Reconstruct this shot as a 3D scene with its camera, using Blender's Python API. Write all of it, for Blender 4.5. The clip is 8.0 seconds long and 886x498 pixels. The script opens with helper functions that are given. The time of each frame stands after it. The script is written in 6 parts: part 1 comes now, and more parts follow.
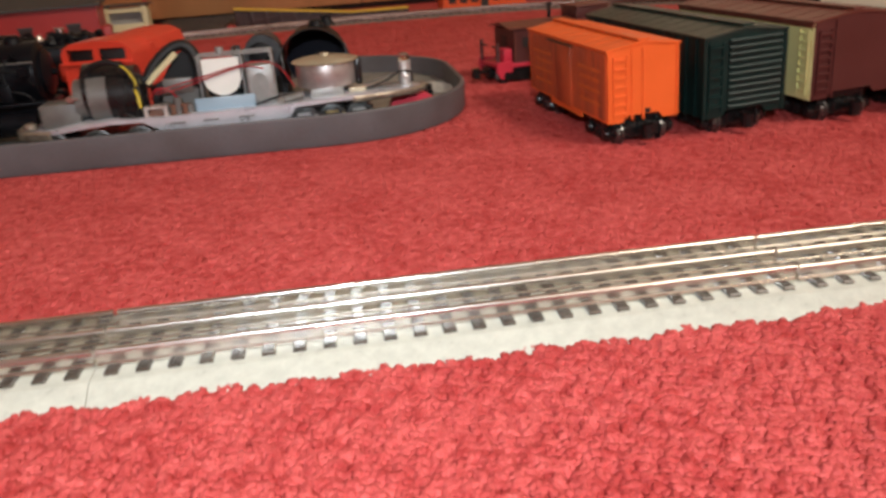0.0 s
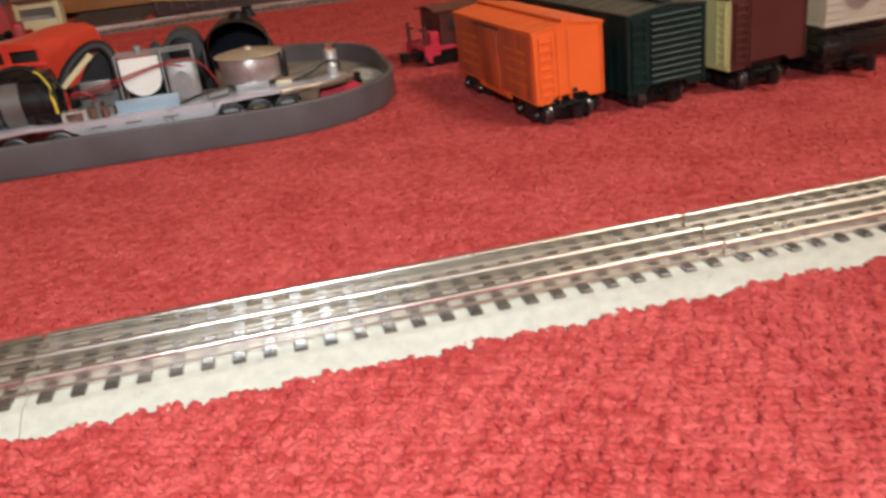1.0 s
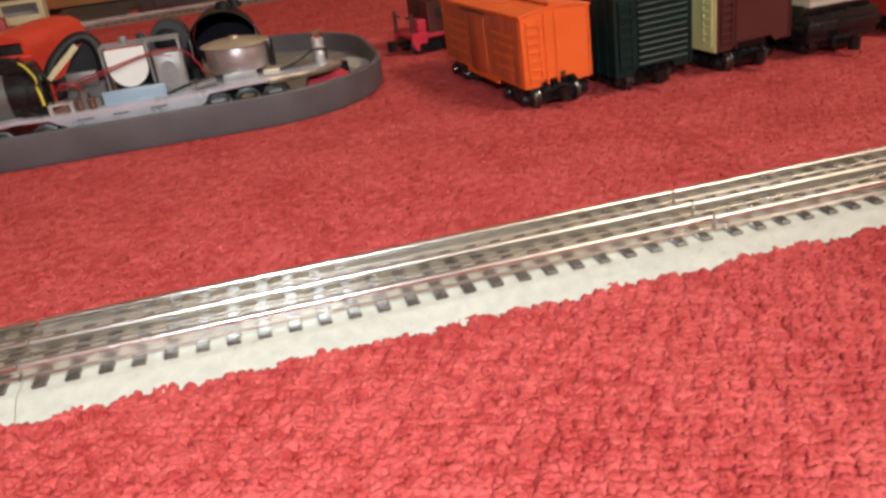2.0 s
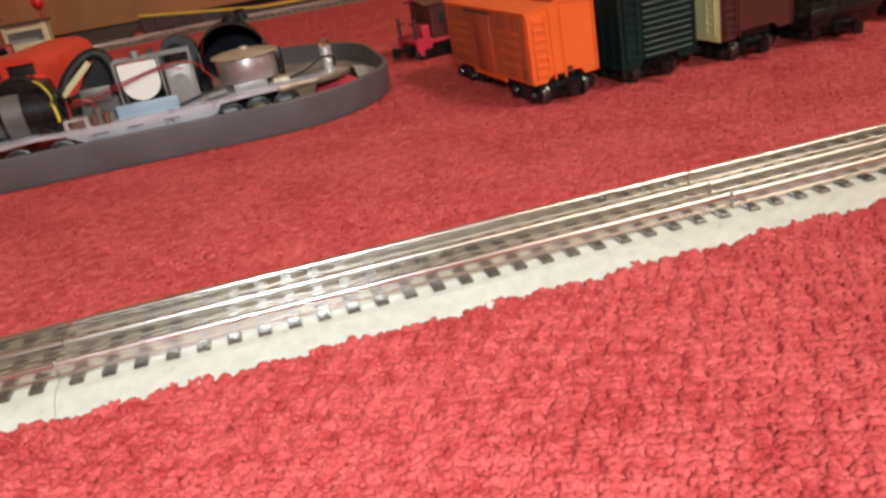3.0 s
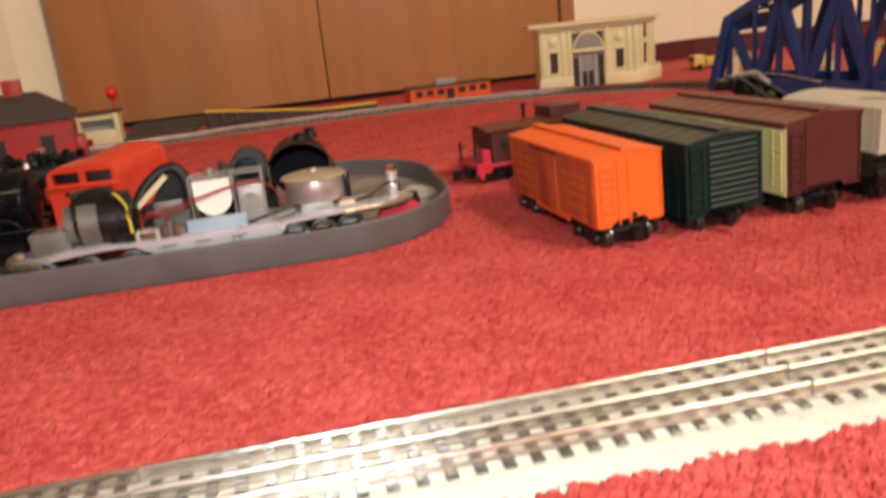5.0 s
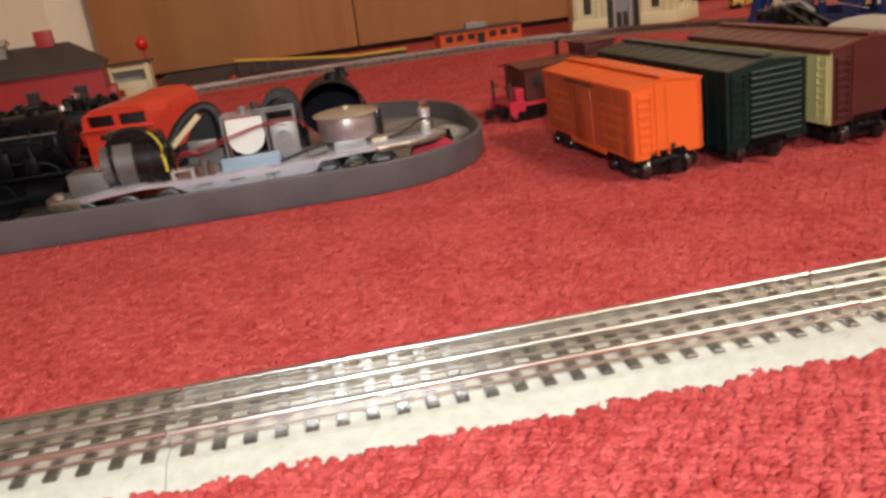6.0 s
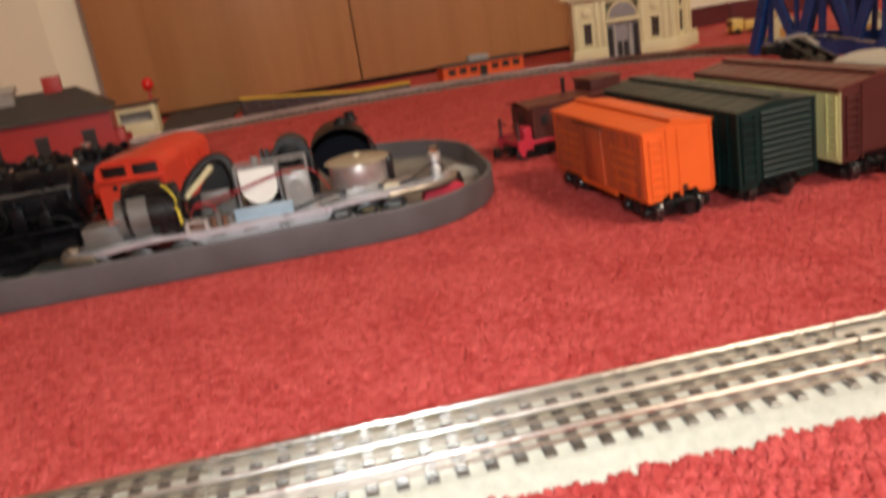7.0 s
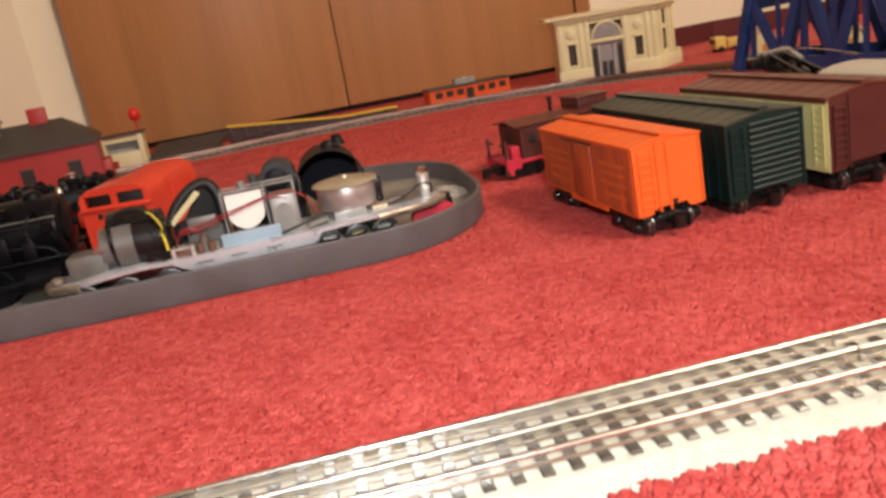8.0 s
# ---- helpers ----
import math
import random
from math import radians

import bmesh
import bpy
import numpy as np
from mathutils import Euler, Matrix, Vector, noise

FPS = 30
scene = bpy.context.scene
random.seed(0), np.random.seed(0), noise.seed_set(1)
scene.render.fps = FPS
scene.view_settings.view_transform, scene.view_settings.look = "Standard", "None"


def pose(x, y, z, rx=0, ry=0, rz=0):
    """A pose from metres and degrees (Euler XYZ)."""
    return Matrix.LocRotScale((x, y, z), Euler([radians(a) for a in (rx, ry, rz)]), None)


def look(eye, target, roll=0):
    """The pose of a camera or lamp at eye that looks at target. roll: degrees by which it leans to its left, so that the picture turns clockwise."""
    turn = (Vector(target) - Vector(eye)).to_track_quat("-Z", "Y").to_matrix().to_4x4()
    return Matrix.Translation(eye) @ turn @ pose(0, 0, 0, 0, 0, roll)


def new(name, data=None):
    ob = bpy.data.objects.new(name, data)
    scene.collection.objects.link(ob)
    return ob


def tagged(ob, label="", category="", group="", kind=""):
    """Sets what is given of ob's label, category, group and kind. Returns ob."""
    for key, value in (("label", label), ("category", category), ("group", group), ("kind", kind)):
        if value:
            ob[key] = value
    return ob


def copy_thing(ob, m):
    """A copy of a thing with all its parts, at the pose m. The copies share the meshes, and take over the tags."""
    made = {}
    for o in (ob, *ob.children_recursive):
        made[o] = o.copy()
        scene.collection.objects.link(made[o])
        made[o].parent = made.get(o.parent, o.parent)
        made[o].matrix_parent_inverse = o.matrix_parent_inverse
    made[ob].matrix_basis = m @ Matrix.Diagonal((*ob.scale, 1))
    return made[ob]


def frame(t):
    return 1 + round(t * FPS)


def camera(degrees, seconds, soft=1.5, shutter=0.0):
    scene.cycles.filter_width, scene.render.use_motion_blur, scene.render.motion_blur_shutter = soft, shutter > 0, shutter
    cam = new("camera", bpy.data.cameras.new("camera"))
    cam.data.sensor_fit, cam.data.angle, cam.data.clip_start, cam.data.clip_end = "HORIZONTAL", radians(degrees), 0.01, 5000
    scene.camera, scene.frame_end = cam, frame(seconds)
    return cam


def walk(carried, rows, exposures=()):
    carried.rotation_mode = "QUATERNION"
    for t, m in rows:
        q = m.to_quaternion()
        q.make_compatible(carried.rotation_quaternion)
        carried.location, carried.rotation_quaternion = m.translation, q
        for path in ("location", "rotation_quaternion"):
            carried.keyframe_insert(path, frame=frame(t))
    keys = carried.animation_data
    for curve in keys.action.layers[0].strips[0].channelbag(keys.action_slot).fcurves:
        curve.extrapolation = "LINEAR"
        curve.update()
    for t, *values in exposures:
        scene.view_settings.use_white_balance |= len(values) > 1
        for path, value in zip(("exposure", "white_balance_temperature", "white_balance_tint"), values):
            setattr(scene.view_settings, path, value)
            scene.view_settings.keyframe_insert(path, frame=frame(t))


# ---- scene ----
cam = camera(59.29, 8.0, soft=3.1, shutter=0.8)
# seconds, x, y, z, yaw, pitch, roll
ROWS = [
    (0.00, 0.1113, -0.2967, 0.1525, -7.865, -22.099, 3.825),
    (0.20, 0.1108, -0.2928, 0.1570, -9.234, -23.008, 4.256),
    (0.50, 0.1181, -0.2988, 0.1539, -11.800, -23.641, 5.087),
    (0.80, 0.1140, -0.2920, 0.1612, -12.621, -24.132, 5.973),
    (1.00, 0.1157, -0.2945, 0.1600, -13.189, -24.183, 5.629),
    (1.20, 0.1177, -0.2986, 0.1605, -13.940, -24.783, 5.971),
    (2.30, 0.1097, -0.2973, 0.1509, -14.358, -24.735, 6.575),
    (2.50, 0.1067, -0.2990, 0.1486, -14.261, -24.697, 7.272),
    (3.00, 0.1033, -0.3041, 0.1479, -14.874, -23.891, 8.620),
    (3.50, 0.1045, -0.3059, 0.1467, -15.373, -23.576, 8.933),
    (3.70, 0.0982, -0.2987, 0.1592, -15.478, -23.413, 8.296),
    (4.00, 0.1098, -0.2753, 0.1958, -14.055, -22.221, 5.182),
    (4.20, 0.1160, -0.2892, 0.2190, -15.914, -20.124, 3.423),
    (4.30, 0.1152, -0.2831, 0.2335, -15.424, -18.017, 1.899),
    (4.50, 0.1042, -0.2764, 0.2235, -14.623, -16.515, 2.948),
    (4.70, 0.1004, -0.2862, 0.1943, -14.006, -16.006, 4.613),
    (5.00, 0.0915, -0.2892, 0.1809, -11.192, -16.837, 5.730),
    (5.20, 0.0924, -0.2950, 0.1733, -11.078, -17.877, 5.799),
    (6.30, 0.0829, -0.2887, 0.1634, -8.732, -20.623, 7.400),
    (6.50, 0.0810, -0.2911, 0.1607, -9.003, -21.078, 7.658),
    (6.80, 0.0830, -0.2829, 0.1713, -9.230, -20.341, 7.886),
    (7.00, 0.0817, -0.2838, 0.1837, -9.435, -18.257, 8.370),
    (7.50, 0.0849, -0.2750, 0.1865, -9.535, -16.413, 9.004),
    (8.00, 0.0825, -0.2784, 0.1785, -10.491, -16.624, 9.549),
]
EXPOSURES = [(0.0, -0.62, 6200, 10), (2.5, -0.66, 6200, 10), (3.6, -0.58, 6200, 10), (3.95, -0.66, 6400, 10), (4.2, -0.4, 6700, 10), (4.5, 0.06, 6900, 10), (4.8, -0.02, 6900, 10), (5.2, -0.32, 6700, 10), (6.3, -0.55, 6300, 10), (7.0, -0.50, 6500, 10), (7.4, -0.08, 6550, 10), (8.0, -0.18, 6600, 10)]
walk(cam, [(t, pose(x, y, z, 90 + pitch, roll, yaw)) for t, x, y, z, yaw, pitch, roll in ROWS], EXPOSURES)

# ---- light ----
world = bpy.data.worlds.new("room_dusk")
scene.world = world
world.use_nodes = True
world.node_tree.nodes["Background"].inputs["Color"].default_value = (1.0, 0.80, 0.58, 1)
world.node_tree.nodes["Background"].inputs["Strength"].default_value = 0.02


def area_lamp(name, m, size, watts, colour, spread=180):
    data = bpy.data.lights.new(name, "AREA")
    data.shape, data.size, data.energy, data.color = "DISK", size, watts, colour
    data.spread = radians(spread)
    ob = new(name, data)
    ob.matrix_basis = m
    return tagged(ob, kind="structure")


WARM = (1.0, 0.87, 0.71)
area_lamp("floor_lamp_light", look((1.35, -0.55, 1.35), (0.3, 0.5, 0)), 0.36, 8.6, WARM)
area_lamp("room_lamp_light", look((1.6, -1.7, 2.2), (0.4, 1.4, 0.2)), 0.5, 69, WARM)
# unseen cool light added behind the camera for the track highlights, no known fixture
area_lamp("near_camera_light", look((0.085, -0.52, 0.32), (0.11, 0.1, 0.0)), 0.05, 2.6, (0.90, 0.96, 1.0), 110)


# ---- materials ----
def nodes_of(name):
    m = bpy.data.materials.new(name)
    m.use_nodes = True
    nt = m.node_tree
    return m, nt, nt.nodes["Principled BSDF"]


def surface(name, colour, rough=0.5, metal=0.0, vary=0.15, scale=60.0, fine=600.0, bump=0.1, stretch=(1, 1, 1), coat=0.0, piece=0.0, spread=0.15, tint=None, spec=0.5):
    """A paint, plastic or metal with broad stains, fine grain, uneven gloss and a little relief."""
    m, nt, bsdf = nodes_of(name)
    n, l = nt.nodes, nt.links
    tc = n.new("ShaderNodeTexCoord")
    mp = n.new("ShaderNodeMapping")
    mp.inputs["Scale"].default_value = stretch
    l.new(tc.outputs["Object"], mp.inputs["Vector"])
    broad = n.new("ShaderNodeTexNoise")
    broad.inputs["Scale"].default_value, broad.inputs["Detail"].default_value = scale, 5
    grain = n.new("ShaderNodeTexNoise")
    grain.inputs["Scale"].default_value, grain.inputs["Detail"].default_value = fine, 3
    l.new(mp.outputs["Vector"], broad.inputs["Vector"])
    l.new(mp.outputs["Vector"], grain.inputs["Vector"])
    add = n.new("ShaderNodeMath")
    add.operation = "MULTIPLY_ADD"
    l.new(grain.outputs["Fac"], add.inputs[0])
    add.inputs[1].default_value = 0.4
    l.new(broad.outputs["Fac"], add.inputs[2])
    ramp = n.new("ShaderNodeValToRGB")
    ramp.color_ramp.elements[0].position, ramp.color_ramp.elements[1].position = 0.45, 0.95
    dark = tint or colour
    ramp.color_ramp.elements[0].color = (*[c * (1 - vary) for c in dark], 1)
    ramp.color_ramp.elements[1].color = (*[min(1, c * (1 + vary)) for c in colour], 1)
    l.new(add.outputs[0], ramp.inputs["Fac"])
    out = ramp.outputs["Color"]
    if piece:
        info = n.new("ShaderNodeObjectInfo")
        hsv = n.new("ShaderNodeHueSaturation")
        mr = n.new("ShaderNodeMapRange")
        mr.inputs["To Min"].default_value, mr.inputs["To Max"].default_value = 1 - piece, 1 + piece
        l.new(info.outputs["Random"], mr.inputs["Value"])
        l.new(mr.outputs["Result"], hsv.inputs["Value"])
        l.new(out, hsv.inputs["Color"])
        out = hsv.outputs["Color"]
    l.new(out, bsdf.inputs["Base Color"])
    rr = n.new("ShaderNodeMapRange")
    rr.inputs["To Min"].default_value, rr.inputs["To Max"].default_value = max(0.03, rough - spread), min(1, rough + spread)
    l.new(broad.outputs["Fac"], rr.inputs["Value"])
    l.new(rr.outputs["Result"], bsdf.inputs["Roughness"])
    bsdf.inputs["Metallic"].default_value = metal
    bsdf.inputs["Coat Weight"].default_value = coat
    bsdf.inputs["Specular IOR Level"].default_value = spec
    if bump:
        b = n.new("ShaderNodeBump")
        b.inputs["Strength"].default_value, b.inputs["Distance"].default_value = bump, 0.001
        l.new(add.outputs[0], b.inputs["Height"])
        l.new(b.outputs["Normal"], bsdf.inputs["Normal"])
    return m


def carpet_material(name, low, high):
    m, nt, bsdf = nodes_of(name)
    n, l = nt.nodes, nt.links
    tc = n.new("ShaderNodeTexCoord")
    big = n.new("ShaderNodeTexNoise")
    big.inputs["Scale"].default_value, big.inputs["Detail"].default_value = 22, 4
    small = n.new("ShaderNodeTexNoise")
    small.inputs["Scale"].default_value, small.inputs["Detail"].default_value = 150, 5
    for node in (big, small):
        l.new(tc.outputs["Object"], node.inputs["Vector"])
    geo = n.new("ShaderNodeNewGeometry")
    mix = n.new("ShaderNodeMath")
    mix.operation = "MULTIPLY_ADD"
    l.new(geo.outputs["Random Per Island"], mix.inputs[0])
    mix.inputs[1].default_value = 0.12
    l.new(small.outputs["Fac"], mix.inputs[2])
    add = n.new("ShaderNodeMath")
    add.operation = "MULTIPLY_ADD"
    l.new(big.outputs["Fac"], add.inputs[0])
    add.inputs[1].default_value = 0.5
    l.new(mix.outputs[0], add.inputs[2])
    ramp = n.new("ShaderNodeValToRGB")
    ramp.color_ramp.elements[0].position, ramp.color_ramp.elements[1].position = 0.62, 1.04
    ramp.color_ramp.elements[0].color, ramp.color_ramp.elements[1].color = (*low, 1), (*high, 1)
    l.new(add.outputs[0], ramp.inputs["Fac"])
    l.new(ramp.outputs["Color"], bsdf.inputs["Base Color"])
    bsdf.inputs["Roughness"].default_value = 0.62
    bsdf.inputs["Specular IOR Level"].default_value = 0.16
    b = n.new("ShaderNodeBump")
    b.inputs["Strength"].default_value, b.inputs["Distance"].default_value = 0.14, 0.003
    l.new(small.outputs["Fac"], b.inputs["Height"])
    l.new(b.outputs["Normal"], bsdf.inputs["Normal"])
    return m


def wood_material(name, low, high):
    m, nt, bsdf = nodes_of(name)
    n, l = nt.nodes, nt.links
    tc = n.new("ShaderNodeTexCoord")
    mp = n.new("ShaderNodeMapping")
    mp.inputs["Scale"].default_value = (14, 14, 0.9)
    l.new(tc.outputs["Object"], mp.inputs["Vector"])
    wide = n.new("ShaderNodeTexNoise")
    wide.inputs["Scale"].default_value, wide.inputs["Detail"].default_value, wide.inputs["Distortion"].default_value = 1.0, 4, 0.8
    l.new(mp.outputs["Vector"], wide.inputs["Vector"])
    mp2 = n.new("ShaderNodeMapping")
    mp2.inputs["Scale"].default_value = (260, 260, 6)
    l.new(tc.outputs["Object"], mp2.inputs["Vector"])
    pore = n.new("ShaderNodeTexNoise")
    pore.inputs["Scale"].default_value, pore.inputs["Detail"].default_value = 1.0, 5
    l.new(mp2.outputs["Vector"], pore.inputs["Vector"])
    add = n.new("ShaderNodeMath")
    add.operation = "MULTIPLY_ADD"
    l.new(pore.outputs["Fac"], add.inputs[0])
    add.inputs[1].default_value = 0.4
    l.new(wide.outputs["Fac"], add.inputs[2])
    ramp = n.new("ShaderNodeValToRGB")
    ramp.color_ramp.elements[0].position, ramp.color_ramp.elements[1].position = 0.4, 0.95
    ramp.color_ramp.elements[0].color, ramp.color_ramp.elements[1].color = (*low, 1), (*high, 1)
    l.new(add.outputs[0], ramp.inputs["Fac"])
    l.new(ramp.outputs["Color"], bsdf.inputs["Base Color"])
    bsdf.inputs["Roughness"].default_value = 0.42
    b = n.new("ShaderNodeBump")
    b.inputs["Strength"].default_value, b.inputs["Distance"].default_value = 0.15, 0.001
    l.new(pore.outputs["Fac"], b.inputs["Height"])
    l.new(b.outputs["Normal"], bsdf.inputs["Normal"])
    return m


def glass_material(name):
    m, nt, bsdf = nodes_of(name)
    bsdf.inputs["Base Color"].default_value = (1, 0.97, 0.92, 1)
    bsdf.inputs["Roughness"].default_value = 0.04
    bsdf.inputs["Transmission Weight"].default_value = 1.0
    bsdf.inputs["IOR"].default_value = 1.45
    return m


CARPET = carpet_material("red_carpet", (0.375, 0.0400, 0.0370), (0.580, 0.104, 0.095))
WALL = surface("cream_wall_paint", (0.86, 0.815, 0.64), 0.75, vary=0.05, scale=3, fine=220, bump=0.12)
CEILING = surface("white_ceiling_paint", (0.8, 0.78, 0.74), 0.8, vary=0.04, scale=3, fine=200)
WOOD = wood_material("cabinet_veneer", (0.37, 0.172, 0.066), (0.48, 0.240, 0.102))
SKIRT = surface("maroon_skirting", (0.10, 0.012, 0.016), 0.6, vary=0.2, scale=12)
SHADOW = surface("gap_shadow_brown", (0.03, 0.018, 0.012), 0.7)
ROADBED = surface("grey_roadbed_plastic", (0.53, 0.535, 0.455), 0.33, vary=0.13, scale=210, fine=900, bump=0.10, spec=0.8)
# darker copy of the roadbed plastic, weaker light on the far loop in its colour
DIM_ROADBED = surface("dim_lit_roadbed_plastic", (0.205, 0.160, 0.138), 0.8, spec=0.15, vary=0.2, scale=25, fine=700, bump=0.1)
TIE = surface("brown_grey_tie_plastic", (0.058, 0.046, 0.035), 0.25, vary=0.3, scale=120, fine=1500, bump=0.008, piece=0.25, spread=0.06, spec=0.8)
RAIL = surface("nickel_rail", (0.74, 0.71, 0.645), 0.28, metal=1.0, vary=0.12, scale=30, fine=700, bump=0.008, stretch=(0.3, 6, 6))
# rail metal darkened so the far rails mirror less of the bright wall
FARRAIL = surface("dim_lit_far_rail", (0.29, 0.215, 0.185), 0.33, metal=1.0, vary=0.25, scale=40, bump=0.02)
TRAY = surface("grey_tray_plastic", (0.108, 0.101, 0.105), 0.50, vary=0.16, scale=26, fine=420, bump=0.16, tint=(0.106, 0.096, 0.095))
ORANGE = surface("orange_car_plastic", (0.76, 0.122, 0.019), 0.42, vary=0.09, scale=25, fine=700, bump=0.06)
ORANGE_DIRT = surface("faded_orange_lettering", (0.58, 0.115, 0.017), 0.5, vary=0.25, scale=80)
# dirty streaks, over a base darkened as shade on the car's sides
ORANGE_SIDE = surface("streaked_shaded_orange_siding", (0.54, 0.090, 0.021), 0.5, vary=0.24, scale=90, fine=500, bump=0.05, stretch=(1, 1, 0.12), tint=(0.26, 0.050, 0.024))
BROWN_RAIL = surface("brown_door_track", (0.10, 0.035, 0.015), 0.5)
GREEN = surface("dark_green_car_plastic", (0.0058, 0.020, 0.0175), 0.36, vary=0.35, scale=45, bump=0.08, spec=0.26)
GREEN_ROOF = surface("olive_roof_paint", (0.034, 0.044, 0.032), 0.42, vary=0.2, scale=30)
MAROON = surface("maroon_car_plastic", (0.076, 0.0165, 0.014), 0.48, vary=0.15, scale=25, bump=0.06)
MAROON_ROOF = surface("reddish_brown_roof", (0.125, 0.034, 0.023), 0.4, vary=0.15, scale=25)
CREAM = surface("cream_yellow_side", (0.70, 0.69, 0.30), 0.45, vary=0.08, scale=30)
BLACK = surface("black_plastic", (0.009, 0.0085, 0.0085), 0.26, vary=0.3, scale=60, bump=0.03, spec=0.45)
WHEEL = surface("dark_steel_wheel", (0.15, 0.148, 0.145), 0.28, metal=0.9, vary=0.2, scale=120)
BRIGHT = surface("bright_steel", (0.62, 0.60, 0.57), 0.25, metal=1.0, vary=0.15, scale=60, bump=0.05)
PLATE = surface("silver_painted_chassis", (0.62, 0.63, 0.66), 0.30, metal=0.55, vary=0.12, scale=40, bump=0.12, tint=(0.54, 0.56, 0.61))
ALUM = surface("dull_aluminium", (0.30, 0.30, 0.285), 0.42, metal=0.45, vary=0.25, scale=60)
POT = surface("tarnished_tin", (0.46, 0.42, 0.40), 0.40, metal=0.7, vary=0.25, scale=40, tint=(0.36, 0.29, 0.27))
BRASS = surface("brass", (0.62, 0.45, 0.20), 0.3, metal=1.0, vary=0.2, scale=60)
PALE = surface("pale_fibre_disc", (0.74, 0.76, 0.70), 0.45, vary=0.06, scale=50)
OVAL = surface("faint_grey_oval", (0.20, 0.20, 0.19), 0.5, vary=0.25, scale=70)
BLUEPLATE = surface("pale_blue_paint", (0.28, 0.38, 0.46), 0.4, vary=0.1, scale=40)
MOTOR = surface("grey_motor_steel", (0.15, 0.142, 0.13), 0.45, metal=0.4, vary=0.2, scale=60)
REDORANGE = surface("red_orange_shell_plastic", (0.68, 0.052, 0.025), 0.36, vary=0.08, scale=25, bump=0.06)
REDWIRE = surface("red_wire", (0.30, 0.012, 0.018), 0.42)
YELLOWWIRE = surface("yellow_wire", (0.62, 0.48, 0.03), 0.35)
RUBBER = surface("black_rubber", (0.010, 0.0095, 0.0095), 0.5, spec=0.3)
PINKRED = surface("bright_red_plastic", (0.55, 0.03, 0.055), 0.4, vary=0.1, scale=40)
REDBALL = surface("glossy_red_ball_plastic", (0.72, 0.022, 0.015), 0.3, vary=0.06, scale=40)
IVORY = surface("ivory_plastic", (0.74, 0.67, 0.41), 0.42, vary=0.05, scale=20, bump=0.05)
IVORYGREY = surface("greyed_ivory", (0.42, 0.40, 0.36), 0.45)
GREYWIN = surface("grey_window_plastic", (0.30, 0.29, 0.30), 0.25, vary=0.1, scale=30)
DARK = surface("dark_opening", (0.02, 0.013, 0.011), 0.5)
BLUE = surface("blue_bridge_plastic", (0.017, 0.070, 0.275), 0.32, vary=0.16, scale=20, bump=0.05)
LIGHTGREY = surface("light_grey_cab_plastic", (0.46, 0.43, 0.35), 0.42, vary=0.06, scale=30)
PALEYELLOW = surface("pale_yellow_plastic", (0.72, 0.52, 0.14), 0.45, vary=0.12, scale=60)
YELLOW = surface("yellow_plastic", (0.72, 0.45, 0.03), 0.4, vary=0.08, scale=30)
BARNRED = surface("barn_red_plastic", (0.38, 0.026, 0.022), 0.42, vary=0.1, scale=25)
SLATE = surface("dark_grey_roof_plastic", (0.05, 0.046, 0.042), 0.5, vary=0.15, scale=25)
TRESTLE = surface("brown_black_trestle", (0.062, 0.027, 0.024), 0.45, vary=0.2, scale=30)
GREENLEAF = surface("green_plastic", (0.03, 0.10, 0.03), 0.5)
BRICK_ORANGE = surface("orange_brown_building", (0.62, 0.31, 0.08), 0.5, vary=0.1, scale=20)
GLASS = glass_material("clear_bulb_glass")


# ---- mesh helpers ----
def box(bm, x0, x1, y0, y1, z0, z1, bevel=0.0, segments=2):
    made = bmesh.ops.create_cube(bm, size=1.0, matrix=Matrix.Translation(((x0 + x1) / 2, (y0 + y1) / 2, (z0 + z1) / 2)) @ Matrix.Diagonal((x1 - x0, y1 - y0, z1 - z0, 1)))
    if bevel:
        edges = list({e for v in made["verts"] for e in v.link_edges})
        bmesh.ops.bevel(bm, geom=edges, offset=bevel, segments=segments, profile=0.5, affect="EDGES")


def rod(bm, a, b, r, r2=None, n=12, caps=True):
    a, b = Vector(a), Vector(b)
    m = Matrix.Translation((a + b) / 2) @ (b - a).to_track_quat("Z", "Y").to_matrix().to_4x4()
    bmesh.ops.create_cone(bm, cap_ends=caps, segments=n, radius1=r, radius2=r if r2 is None else r2, depth=(b - a).length, matrix=m)


def beam(bm, a, b, w, d, up=(0, 0, 1)):
    """A bar of w by d from a to b, d along up."""
    a, b, up = Vector(a), Vector(b), Vector(up)
    y = (b - a).normalized()
    if abs(y.dot(up)) > 0.999:
        up = Vector((1, 0, 0))
    x = y.cross(up).normalized()
    z = x.cross(y)
    m = Matrix((x, y, z)).transposed().to_4x4()
    m.translation = (a + b) / 2
    bmesh.ops.create_cube(bm, size=1.0, matrix=m @ Matrix.Diagonal((w, (b - a).length, d, 1)))


def lathe(bm, profile, n=28, m=None):
    """Turns (r, z) pairs about z."""
    m = m or Matrix.Identity(4)
    rings = []
    for r, z in profile:
        rings.append([bm.verts.new(m @ Vector((r * math.cos(2 * math.pi * k / n), r * math.sin(2 * math.pi * k / n), z))) for k in range(n)])
    for a, b in zip(rings, rings[1:]):
        for k in range(n):
            bm.faces.new((a[k], a[(k + 1) % n], b[(k + 1) % n], b[k]))
    for ring, flip in ((rings[0], True), (rings[-1], False)):
        bm.faces.new(list(reversed(ring)) if flip else ring)


